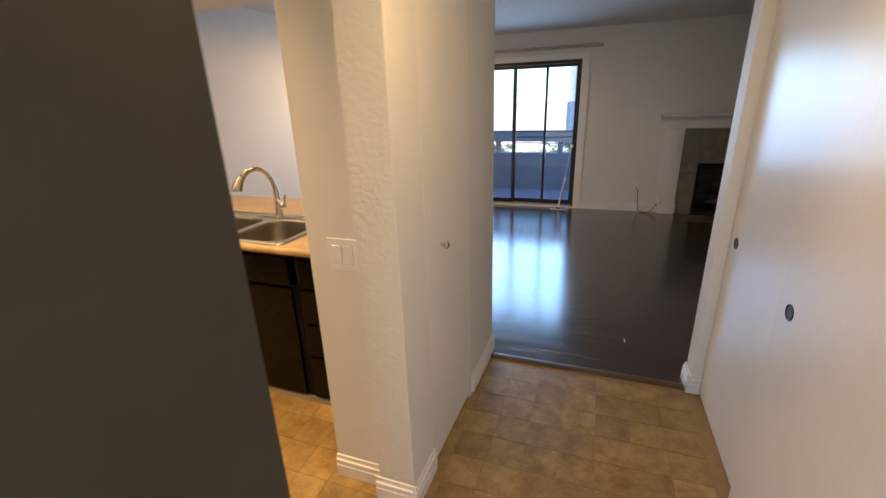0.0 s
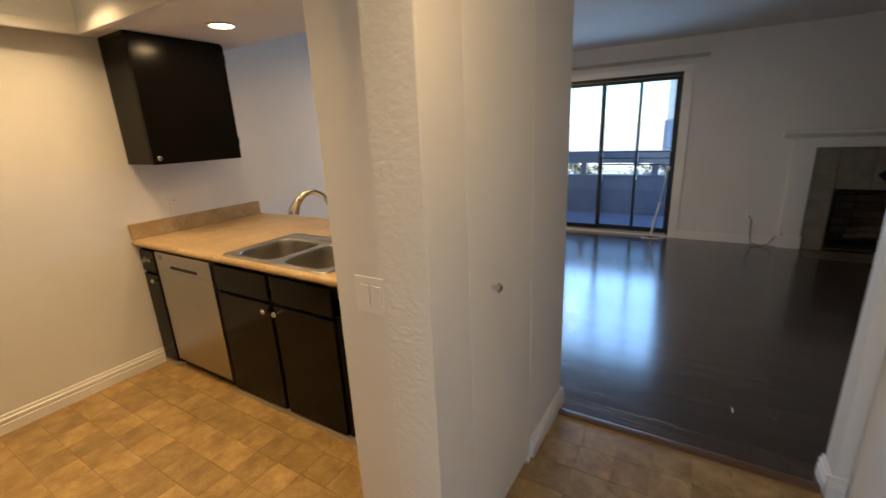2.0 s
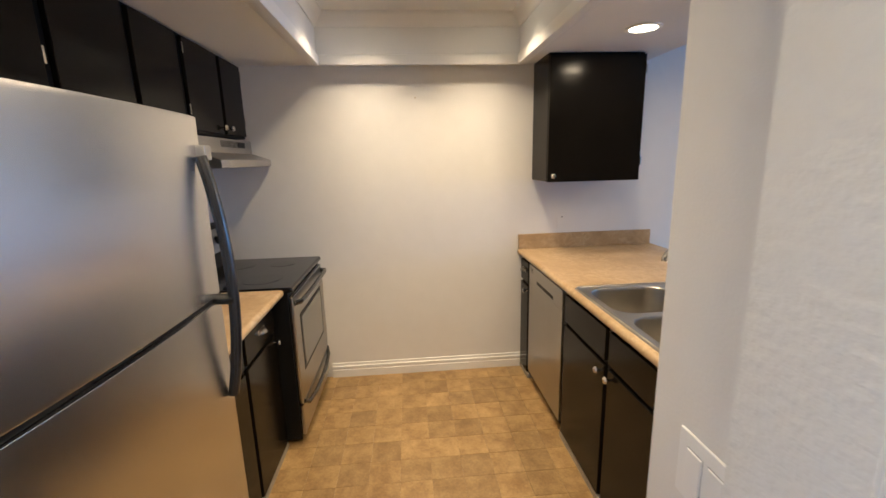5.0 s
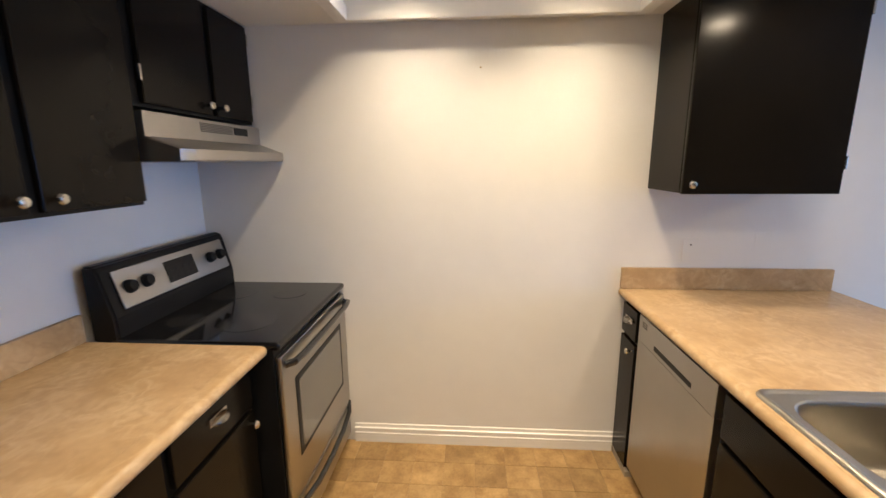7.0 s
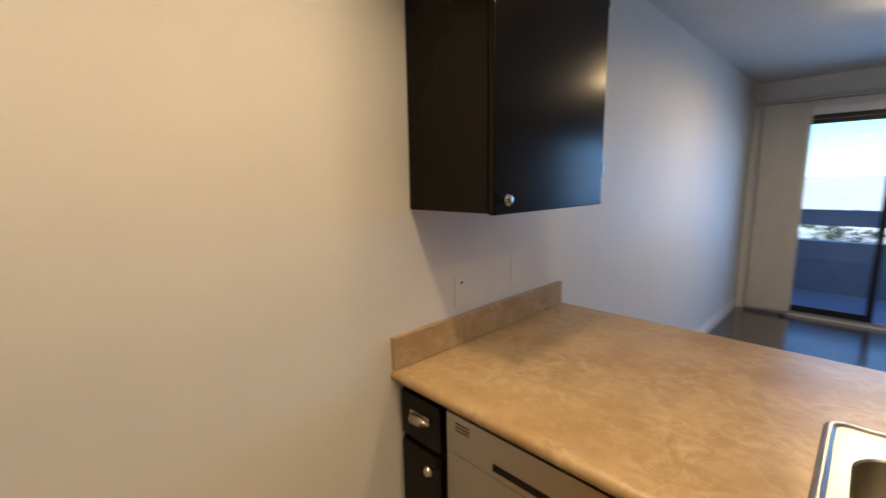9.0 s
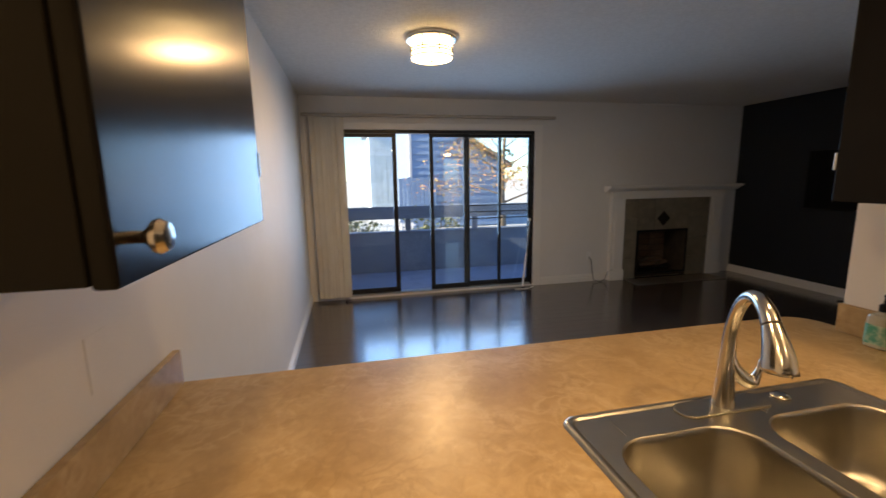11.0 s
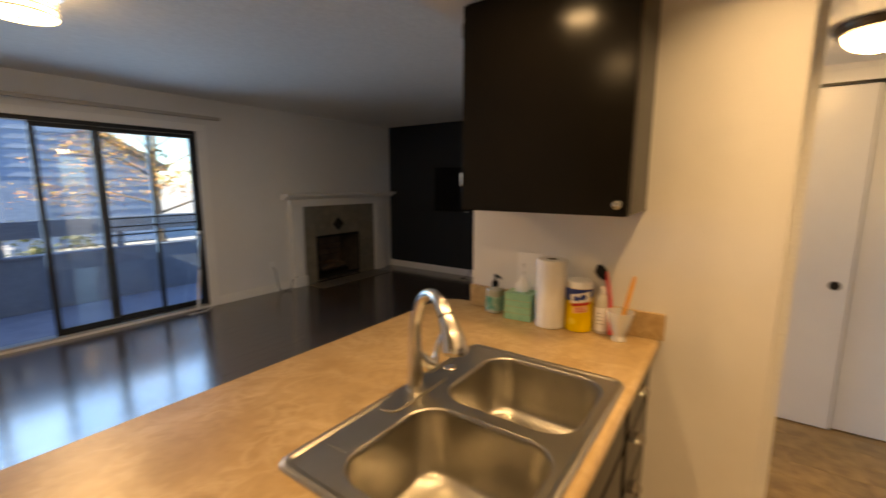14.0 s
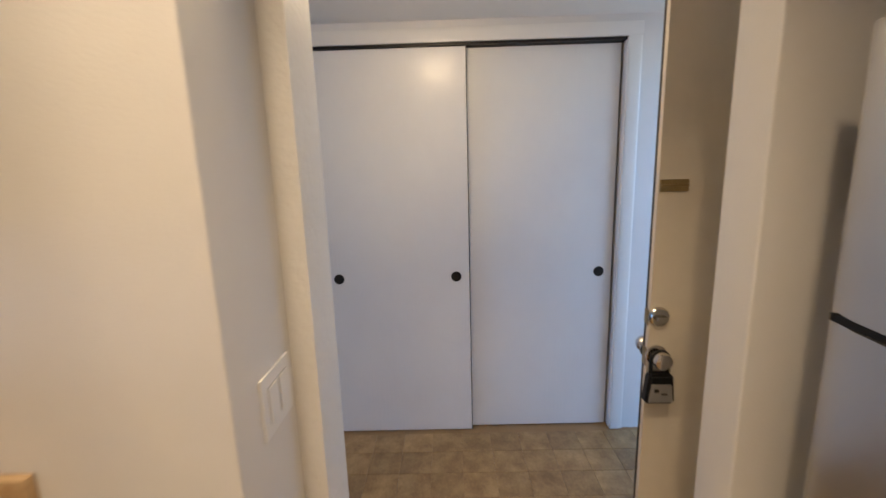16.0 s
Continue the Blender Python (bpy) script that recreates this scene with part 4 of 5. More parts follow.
structure("trim_closet_head", b, TRIM, "white casing above the closet doors")
b = bmesh.new()
loft(b, [[(1.385 - d, y, z) for d, y in ((0, 0.262), (0.012, 0.264), (0.016, 0.276), (0.016, 0.318), (0.012, 0.330), (0, 0.332))] for z in (0.0, 2.05)])
structure("trim_closet_side", b, TRIM, "white casing beside the closet doors")

# pantry door
pd = thing("pantry_door", (0.24, 1.995, 0.015), "white flush pantry door with a small round knob", "door")
part("panel", skewed(boxed(PX - 0.035, PX - 0.0003, 1.7006, 2.2225, 0.022, 2.052, 0.0008)), TRIM, pd)
part("knob", skewed(turned(bmesh.new(), ((0.007, 0), (0.007, 0.012), (0.010, 0.016), (0.0165, 0.022), (0.0165, 0.028), (0.010, 0.034)), (PX, 1.852, 1.006), "x", 20, (False, True))), NICKEL, pd, "round satin nickel knob")
part("pivot_bracket", skewed(boxed(PX - 0.047, PX + 0.008, 2.19, 2.218, 0.0, 0.02, 0.002)), PLATE, pd)
# added near-black sheet gives the pantry's shade at the door gaps
structure("wall_pantry_inside", boxed(0.08, 0.09, 1.702, 2.222, 0, 2.06), SLOT, "dark sheet in place of the shade inside the pantry behind its door")

# front door, open against the kitchen's side
fd = thing("front_door", (0.49, 0.19, 0.01), "open front door, cream inside and charcoal outside", "door")
pivot = Matrix.Translation((0.46, -0.25, 0)) @ Matrix.Rotation(radians(-1.5), 4, "Z") @ Matrix.Translation((-0.48, 0.250, 0))


def on_door(bm):
    bm.transform(pivot)
    return bm


part("leaf", on_door(boxed(0.470, 0.4905, -0.235, 0.593, 0.012, 2.045, 0.002)), DOOR_CREAM, fd, "cream painted inner face")
part("outer_face", on_door(boxed(0.491, 0.506, -0.235, 0.593, 0.012, 2.045, 0.003)), DOOR_DARK, fd, "charcoal painted outer face with scuffed edge")
part("deadbolt", on_door(turned(bmesh.new(), ((0.031, 0), (0.031, 0.006), (0.026, 0.013), (0.018, 0.015)), (0.470, 0.567, 0.995), "x", 28, (False, True), -1)), NICKEL, fd, "satin nickel deadbolt rosette")
part("thumb_turn", on_door(boxed(0.440, 0.456, 0.550, 0.584, 0.989, 1.001, 0.003)), NICKEL, fd)
part("door_knob", on_door(turned(bmesh.new(), ((0.032, 0), (0.032, 0.006), (0.014, 0.012), (0.012, 0.028), (0.024, 0.036), (0.027, 0.046), (0.024, 0.058), (0.012, 0.064)), (0.470, 0.567, 0.87), "x", 28, (False, True), -1)), NICKEL, fd, "satin nickel door knob")
part("door_knob", on_door(turned(bmesh.new(), ((0.032, 0), (0.032, 0.006), (0.014, 0.012), (0.012, 0.028), (0.024, 0.036), (0.027, 0.046), (0.024, 0.058), (0.012, 0.064)), (0.506, 0.567, 0.87), "x", 28, (False, True))), NICKEL, fd)
b = bmesh.new()
box(b, 0.463, 0.4695, 0.509, 0.591, 1.375, 1.41, 0.002)
gp = part("door_guard", on_door(b), BRASS, fd, "brass door guard plate")
part("guard_bar", on_door(boxed(0.457, 0.464, 0.511, 0.589, 1.389, 1.396, 0.002)), BRASS, gp)
part("latch_plate", on_door(boxed(0.475, 0.501, 0.5925, 0.5955, 0.83, 0.89, 0.001)), BRASS, fd)
part("latch_plate", on_door(boxed(0.475, 0.501, 0.5925, 0.5955, 0.965, 1.015, 0.001)), BRASS, fd)
for hz in (0.22, 1.05, 1.85):
    part("hinge", turned(bmesh.new(), ((0.006, 0), (0.006, 0.09)), (0.462, -0.262, hz), "z", 10), BRASS, fd)
# key safe hanging on the knob
lb = thing("key_lockbox", (0.45, 0.57, 0.73), "dark grey key lockbox hanging on the door knob", "lockbox")


def tapered(x0, x1, w_low, w_high, z0, z1, bev):
    bm = loft(bmesh.new(), [[(x0, 0.567 - w, z), (x1, 0.567 - w, z), (x1, 0.567 + w, z), (x0, 0.567 + w, z)] for w, z in ((w_low, z0), (w_high, z1))])
    bmesh.ops.recalc_face_normals(bm, faces=bm.faces[:])
    bmesh.ops.bevel(bm, geom=bm.edges[:], offset=bev, segments=3, affect="EDGES")
    return on_door(bm)


part("body", tapered(0.420, 0.458, 0.046, 0.036, 0.728, 0.825, 0.008), BLACK_PLASTIC, lb)
part("face_plate", tapered(0.4165, 0.4215, 0.037, 0.030, 0.736, 0.796, 0.002), TRACK_METAL, lb, "worn grey metal face plate")
part("keypad_bar", on_door(boxed(0.415, 0.4172, 0.575, 0.589, 0.770, 0.782, 0.001)), SLOT, lb)
part("lever", on_door(boxed(0.415, 0.4172, 0.549, 0.567, 0.762, 0.767, 0.001)), SLOT, lb)
part("shackle", on_door(tube(bmesh.new(), [(0.440, 0.593, 0.815)] + [(0.440, 0.567 + 0.026 * math.cos(radians(a)), 0.868 + 0.026 * math.sin(radians(a))) for a in range(0, 181, 15)] + [(0.440, 0.541, 0.815)], 0.006, 10)), BLACK_PLASTIC, lb, "black shackle over the knob")
# frame of the front door and the landing outside
b = bmesh.new()
for a in ((0.46, 0.475), (1.365, 1.38)):
    box(b, a[0], a[1], YS - 0.125, YS + 0.003, 0, 2.06)
box(b, 0.475, 1.365, YS - 0.125, YS + 0.003, 2.045, 2.06)
structure("trim_front_door", b, TRIM, "white front door frame")
LAND = surf("grey_concrete", (0.24, 0.23, 0.22), (0.33, 0.32, 0.30), 0.8, scale=5, fine=0.1, bump=0.4, bump_scale=80)
structure("floor_landing", boxed(-1.0, 2.6, -2.4, YS - 0.4, -0.08, -0.012), LAND, "grey concrete landing outside the front door")

# entry ceiling lamp
el = thing("flush_ceiling_light", (0.66, 1.25, SOFFIT), "lit frosted dome ceiling light with a bronze rim", "ceiling light")
part("rim", turned(bmesh.new(), ((0.160, 0.0), (0.160, 0.016), (0.150, 0.034), (0.128, 0.038), (0.124, 0.0)), (0.66, 1.25, SOFFIT - 0.001), "z", 48, (False, False), -1), surf("oiled_bronze", (0.10, 0.075, 0.055), (0.15, 0.115, 0.085), 0.35, 0.8, scale=9), el, "oiled bronze rim")
part("dome", turned(bmesh.new(), [(0.1265 * math.cos(radians(a)), 0.034 + 0.082 * math.sin(radians(a))) for a in range(0, 90, 9)] + [(0.006, 0.116)], (0.66, 1.25, SOFFIT), "z", 48, (False, True), -1), DOME, el, "frosted glass dome, lit")
part("finial", turned(bmesh.new(), ((0.008, 0.115), (0.009, 0.121), (0.004, 0.127)), (0.66, 1.25, SOFFIT), "z", 14, (True, True), -1), NICKEL, el)

# ---- living room ----
# glazed sliding door
gd = thing("sliding_glass_door", (-0.67, YN + 0.06, 0.02), "dark bronze sliding glass door, partly open to the balcony", "sliding door")
WX0, WX1, WZ0, WZ1 = -2.01, 0.51, 0.02, 2.07
b = bmesh.new()
box(b, WX0, WX0 + 0.03, YN + 0.01, YN + 0.115, WZ0, WZ1, 0.002)
box(b, WX1 - 0.03, WX1, YN + 0.01, YN + 0.115, WZ0, WZ1, 0.002)
box(b, WX0 + 0.03, WX1 - 0.03, YN + 0.01, YN + 0.115, WZ1 - 0.04, WZ1, 0.002)
part("frame", b, BRONZE, gd)
part("track", boxed(WX0 + 0.03, WX1 - 0.03, YN + 0.01, YN + 0.115, WZ0, WZ0 + 0.022, 0.002), TRACK_METAL, gd, "aluminium floor track")
LEAVES = ((-1.978, -1.30, 0.055, 0.034, 0.055), (-0.895, -0.375, 0.030, 0.050, 0.030), (-0.44, 0.065, 0.075, 0.045, 0.035), (0.03, 0.478, 0.055, 0.034, 0.034))
for x0, x1, dy, s0, s1 in LEAVES:
    y0, y1 = YN + dy - 0.012, YN + dy + 0.012
    b = bmesh.new()
    box(b, x0, x0 + s0, y0, y1, WZ0 + 0.024, WZ1 - 0.042, 0.002)
    box(b, x1 - s1, x1, y0, y1, WZ0 + 0.024, WZ1 - 0.042, 0.002)
    box(b, x0 + s0, x1 - s1, y0 + 0.001, y1 - 0.001, WZ0 + 0.024, WZ0 + 0.085, 0.002)
    box(b, x0 + s0, x1 - s1, y0 + 0.001, y1 - 0.001, WZ1 - 0.085, WZ1 - 0.042, 0.002)
    leaf = part("sash", b, BRONZE, gd)
    p = part("pane", boxed(x0 + s0 - 0.004, x1 - s1 + 0.004, y0 + 0.010, y1 - 0.010, WZ0 + 0.08, WZ1 - 0.08), PANE, leaf)
    p.visible_shadow = False
for z in (0.955, 1.04, 1.125):
    part("guard_rail", tube(bmesh.new(), [(-0.372, YN + 0.032, z), (0.478, YN + 0.032, z)], 0.0075, 10), BRONZE, gd, "thin dark horizontal guard rail")
part("handle", boxed(-0.888, -0.868, YN - 0.004, YN + 0.018, 0.93, 1.12, 0.004), BRONZE, gd)
b = bmesh.new()
for x0, x1 in ((WX0 - 0.07, WX0), (WX1, WX1 + 0.105)):
    box(b, x0, x1, YN - 0.014, YN - 0.0005, 0.0, WZ1 - 0.001, 0.003)
box(b, WX0 - 0.07, WX1 + 0.105, YN - 0.014, YN - 0.0005, WZ1, WZ1 + 0.075, 0.003)
structure("trim_glass_door", b, TRIM, "white casing round the glass door")

# vertical blinds
vb = thing("vertical_blinds", (-0.8, 6.80, 0.05), "cream vertical blinds drawn back to one side of the glass door", "blinds")
part("head_rail", boxed(-2.385, 0.76, 6.735, 6.775, 2.205, 2.242, 0.006), surf("tan_rail", (0.40, 0.37, 0.33), (0.45, 0.42, 0.37), 0.5, scale=6), vb, "tan head rail")
for k in range(6):
    b = bmesh.new()
    x = -2.262 + 0.0600 * k
    loops = [[(u, 0.0022 * math.cos(v) - 5.0 * (u * u - 0.0018) * 0.9, z) for u, v in [(w, 0.0) for w in (-0.043, -0.02, 0, 0.02, 0.043)] + [(w, math.pi) for w in (0.043, 0.02, 0, -0.02, -0.043)]] for z in (0.045, 2.20)]
    loft(b, loops)
    b.transform(Matrix.Translation((x, 6.755 + 0.004 * math.sin(2.3 * k), 0)) @ Matrix.Rotation(radians(7 + 3 * math.sin(1.7 * k)), 4, "Z"))
    part("vane", b, BLIND, vb)
part("wand", tube(bmesh.new(), [(-2.36, 6.71, 2.20), (-2.362, 6.705, 1.4), (-2.36, 6.70, 0.95)], 0.005, 8), PLATE, vb)
part("cord", tube(bmesh.new(), [(-2.385, 6.72, 2.20), (-2.386, 6.71, 1.5), (-2.387, 6.71, 0.9), (-2.387, 6.712, 0.86)], [0.002, 0.002, 0.002, 0.006], 6), PLATE, vb)

# security pole leaning in the corner of the glass door
pole = thing("door_security_bar", (0.33, 6.78, 0), "adjustable white security bar leaning beside the glass door", "security bar")
part("tube", tube(bmesh.new(), [(0.315, 6.70, 0.03), (0.39, 6.755, 0.48)], 0.014, 12), PLATE, pole)
part("inner_tube", tube(bmesh.new(), [(0.388, 6.754, 0.47), (0.445, 6.795, 0.90)], 0.010, 12), TRACK_METAL, pole)
part("rubber_foot", boxed(0.285, 0.335, 6.67, 6.68, 0.0, 0.035, 0.008), BLACK_PLASTIC, pole)
part("fork", boxed(0.425, 0.465, 6.79, 6.81, 0.895, 0.935, 0.005), PLATE, pole)
solid("loose_strap", tube(bmesh.new(), [(0.20, 6.68, 0.006), (0.24, 6.66, 0.008), (0.40, 6.67, 0.006), (0.46, 6.68, 0.03), (0.45, 6.71, 0.006)], 0.005, 8), PLATE, (0.33, 6.72, 0), "short white strap on the floor by the glass door", "strap")

# fireplace
fp = thing("fireplace", (2.58, YN - 0.05, 0), "white painted fireplace mantel with grey tile surround", "fireplace")
FY = YN - 0.065
MX0, MX1 = 1.66, 3.52
for x0, x1 in ((MX0, 1.865), (3.285, MX1)):
    pil = part("pilaster", boxed(x0, x1, FY, YN - 0.001, 0.0, 1.15, 0.004), TRIM, fp)
    part("plinth", boxed(x0 - 0.012, x1 + 0.012, FY - 0.018, FY + 0.001, 0.0, 0.15, 0.004), TRIM, pil)
    part("panel_strip", boxed(x0 + 0.05, x1 - 0.05, FY - 0.010, FY + 0.001, 0.21, 1.09, 0.004), TRIM, pil)
part("frieze", boxed(MX0, MX1, FY - 0.004, YN - 0.001, 1.151, 1.255, 0.003), TRIM, fp)
b = bmesh.new()
run(b, ((0, 1.2555), (0.012, 1.2555), (0.02, 1.268), (0.045, 1.29), (0.055, 1.302), (0.09, 1.302), (0.094, 1.31), (0.094, 1.335), (0.0, 1.335)), (MX0 - 0.10, FY, 0), (XE - 0.03, FY, 0), (0, -1, 0))
box(b, MX0 - 0.10, XE - 0.03, FY + 0.001, YN - 0.001, 1.256, 1.335)
part("mantel_shelf", b, TRIM, fp, "white moulded mantel shelf")
b = bmesh.new()
for x0, x1, z0, z1 in ((1.866, 2.105, 0.0, 1.15), (2.905, 3.284, 0.0, 1.15), (2.105, 2.905, 0.70, 1.15)):
    box(b, x0, x1, FY + 0.022, YN - 0.001, z0, z1)
back = part("surround_backing", b, SOOT, fp)
# tiles of the surround: two columns each side, one row above, a dark diamond
for x0, x1 in ((1.87, 2.075), (2.935, 3.282)):
    for k in range(4):
        part("tile", boxed(x0, x1 - 0.004, FY + 0.008, FY + 0.022, 0.004 + 0.287 * k, 0.287 * (k + 1), 0.002), TILE_FP, back)
for k in range(3):
    part("tile", boxed(2.077 + 0.286 * k, 2.077 + 0.286 * (k + 1) - 0.004, FY + 0.008, FY + 0.022, 0.705, 1.148, 0.002), TILE_FP, back)
b = boxed(-0.075, 0.075, -0.006, 0.006, -0.075, 0.075, 0.002)
b.transform(Matrix.Translation((2.50, FY + 0.004, 0.86)) @ Matrix.Rotation(radians(45), 4, "Y"))
part("diamond_tile", b, TILE_ACCENT, back, "black diamond accent tile")
b = bmesh.new()
box(b, 2.085, 2.105, FY + 0.002, FY + 0.012, 0.06, 0.70)
box(b, 2.905, 2.925, FY + 0.002, FY + 0.012, 0.06, 0.70)
box(b, 2.105, 2.905, FY + 0.002, FY + 0.012, 0.675, 0.70)
box(b, 2.105, 2.905, FY + 0.002, FY + 0.012, 0.06, 0.085)
part("firebox_frame", b, BLACK_PLASTIC, fp, "black metal firebox frame")
b = bmesh.new()
FB = YN + 0.40
box(b, 2.085, 2.104, FY + 0.023, FB, 0.0, 0.72)
box(b, 2.906, 2.925, FY + 0.023, FB, 0.0, 0.72)
box(b, 2.104, 2.906, FB - 0.02, FB, 0.0, 0.72)
box(b, 2.104, 2.906, FY + 0.023, FB - 0.02, 0.701, 0.72)
box(b, 2.106, 2.904, FY + 0.023, FB - 0.02, 0.021, 0.040)
part("firebox", b, SOOT, fp, "sooty dark firebox")
for j in range(7):
    for k in range(3):
        part("firebrick", boxed(2.108 + 0.267 * k, 2.108 + 0.267 * k + 0.259, FB - 0.032, FB - 0.0205, 0.045 + 0.092 * j, 0.045 + 0.092 * j + 0.084, 0.003), FIREBRICK, fp)
gt = part("grate", boxed(2.25, 2.76, YN + 0.06, YN + 0.075, 0.10, 0.115), BLACK_PLASTIC, fp, "black iron log grate")
part("grate_bar", boxed(2.25, 2.76, YN + 0.24, YN + 0.255, 0.10, 0.115), BLACK_PLASTIC, gt)
for k in range(6):
    part("grate_bar", boxed(2.26 + 0.095 * k, 2.275 + 0.095 * k, YN + 0.04, YN + 0.28, 0.1155, 0.128), BLACK_PLASTIC, gt)
for x in (2.27, 2.73):
    for y in (YN + 0.062, YN + 0.242):
        part("grate_foot", boxed(x, x + 0.012, y, y + 0.012, 0.040, 0.0995), BLACK_PLASTIC, gt)
for lx, ly, lz, ll, tilt_ in ((2.50, 0.11, 0.168, 0.24, 0.02), (2.51, 0.20, 0.168, 0.22, -0.015), (2.48, 0.155, 0.235, 0.19, 0.03)):
    part("log", tube(bmesh.new(), [(lx - ll, YN + ly, lz - tilt_), (lx - ll * 0.3, YN + ly + 0.01, lz + 0.005), (lx + ll * 0.4, YN + ly - 0.006, lz), (lx + ll, YN + ly, lz + tilt_)], [0.034, 0.040, 0.037, 0.032], 12), LOG, fp, "charred log")
HEARTH = surf("hearth_tile", (0.10, 0.085, 0.07), (0.17, 0.15, 0.125), 0.3, scale=5, random_value=0.15, fine=0.12)
for k in range(5):
    for j in range(1):
        part("hearth_tile", boxed(1.87 + 0.284 * k, 1.87 + 0.284 * (k + 1) - 0.004, FY - 0.37, FY - 0.02, 0.0005, 0.008, 0.002), HEARTH, fp, "grey hearth tile")

# television on the dark wall
tv = thing("television", (XE - 0.04, 5.15, 1.03), "black flat television mounted on the navy wall", "television")
part("casing", boxed(XE - 0.065, XE - 0.025, 4.55, 5.78, 1.03, 1.74, 0.006), BLACK_PLASTIC, tv)
part("screen", boxed(XE - 0.0675, XE - 0.0645, 4.565, 5.765, 1.05, 1.725), SCREEN, tv, "glossy black switched-off screen")
part("bracket", boxed(XE - 0.026, XE - 0.001, 4.95, 5.35, 1.2, 1.55), BLACK_PLASTIC, tv)
part("badge", boxed(XE - 0.0685, XE - 0.066, 5.12, 5.20, 1.035, 1.045), TRACK_METAL, tv)
wall_plate("power_outlet", "white outlet plate on the navy wall", "outlet", (XE, 4.90, 0.385), "x", -1, 0.075, 0.115, sockets(0))
wall_plate("power_outlet", "white cable outlet plate on the navy wall", "outlet", (XE, 4.80, 0.385), "x", -1, 0.075, 0.115, (("socket", 0, 0, 0.006, 0.006, 0.012, NICKEL),))
wall_plate("power_outlet", "white outlet plate beside the fireplace", "outlet", (1.36, YN, 0.37), "y", -1, 0.07, 0.115, sockets(0))
wall_plate("power_outlet", "white outlet plate by the blinds", "outlet", (XW, 6.66, 0.31), "x", 1, 0.07, 0.115, sockets(0))
CABLE = surf("black_cable", (0.015, 0.015, 0.015), rough=0.5)
solid("power_cable", tube(bmesh.new(), [(1.36, YN - 0.008, 0.35), (1.39, YN - 0.03, 0.30), (1.395, YN - 0.05, 0.15), (1.41, YN - 0.07, 0.03), (1.50, YN - 0.10, 0.006), (1.58, YN - 0.08, 0.03), (1.64, YN - 0.05, 0.12), (1.70, YN - 0.07, 0.16)], 0.005, 8), CABLE, (1.5, YN - 0.08, 0),
      "black cable hanging from the outlet beside the fireplace", "cable")
solid("power_cable", tube(bmesh.new(), [(XE - 0.02, 5.10, 0.10), (XE - 0.06, 5.10, 0.05), (XE - 0.16, 5.12, 0.006), (XE - 0.22, 5.16, 0.006)], 0.006, 8), CABLE, (XE - 0.1, 5.1, 0), "black cable coming out at the foot of the navy wall", "cable")

solid("wood_splinter", boxed(1.061, 1.067, 3.035, 3.085, 0.0005, 0.003, 0.001), PLATE, (1.064, 3.06, 0), "small white splinter lying on the dark floor", "splinter")

# living room ceiling lamp
ll = thing("drum_ceiling_light", (-1.287, 4.635, CEIL), "lit frosted drum ceiling light with metal bands", "ceiling light")
LX, LY = -1.287, 4.635
part("canopy", turned(bmesh.new(), ((0.178, 0.0), (0.178, 0.02), (0.172, 0.028), (0.15, 0.030)), (LX, LY, CEIL - 0.001), "z", 48, (False, True), -1), NICKEL, ll)
part("drum", turned(bmesh.new(), ((0.145, 0.031), (0.145, 0.138), (0.139, 0.147), (0.02, 0.152)), (LX, LY, CEIL), "z", 48, (False, True), -1), DRUM, ll, "frosted glass drum, lit")
for h in (0.086, 0.104, 0.136):
    part("band", turned(bmesh.new(), ((0.1455, h), (0.1515, h), (0.1515, h + 0.007), (0.1455, h + 0.007)), (LX, LY, CEIL), "z", 48, (False, False), -1), HEAD_GROOVE, ll)
for k in range(8):
    a = radians(45 * k + 10)
    part("strut", tube(bmesh.new(), [(LX + 0.149 * math.cos(a), LY + 0.149 * math.sin(a), CEIL - 0.03), (LX + 0.149 * math.cos(a), LY + 0.149 * math.sin(a), CEIL - 0.142)], 0.0036, 6), HEAD_GROOVE, ll)
part("finial", turned(bmesh.new(), ((0.01, 0.152), (0.014, 0.158), (0.005, 0.165)), (LX, LY, CEIL), "z", 14, (True, True), -1), NICKEL, ll)
solid("curtain_rod_stub", boxed(2.05, 2.75, YN - 0.03, YN - 0.001, 2.425, 2.445, 0.004), TRIM, (2.4, YN - 0.02, 2.43), "pale wooden strip high on the wall under the ceiling", "strip")

# ---- things on the counter ----
CT = 0.9105
# soap bottle
sb = thing("soap_bottle", (-0.240, 2.547, CT), "clear pump bottle with a teal floral label", "soap bottle")
part("bottle", loft(bmesh.new(), [rrect(-0.240 - w, -0.240 + w, 2.547 - w, 2.547 + w, CT + z, w * 0.55) for w, z in ((0.030, 0.0005), (0.034, 0.004), (0.034, 0.095), (0.030, 0.107), (0.016, 0.114), (0.0135, 0.12))]), surf("clear_bottle_with_soap", (0.36, 0.35, 0.29), (0.50, 0.50, 0.44), 0.08, scale=12, coat=0.6), sb)
part("label", loft(bmesh.new(), [rrect(-0.240 - 0.0348, -0.240 + 0.0348, 2.547 - 0.0348, 2.547 + 0.0348, CT + z, 0.019) for z in (0.014, 0.078)], (False, False)), surf("teal_floral_label", (0.035, 0.30, 0.24), (0.62, 0.66, 0.55), 0.4, scale=38, wide=True), sb, "teal label with pale flowers")
part("collar", turned(bmesh.new(), ((0.0155, 0.120), (0.0155, 0.140), (0.012, 0.144), (0.006, 0.146), (0.0055, 0.166)), (-0.240, 2.547, CT), "z", 20), BLACK_PLASTIC, sb)
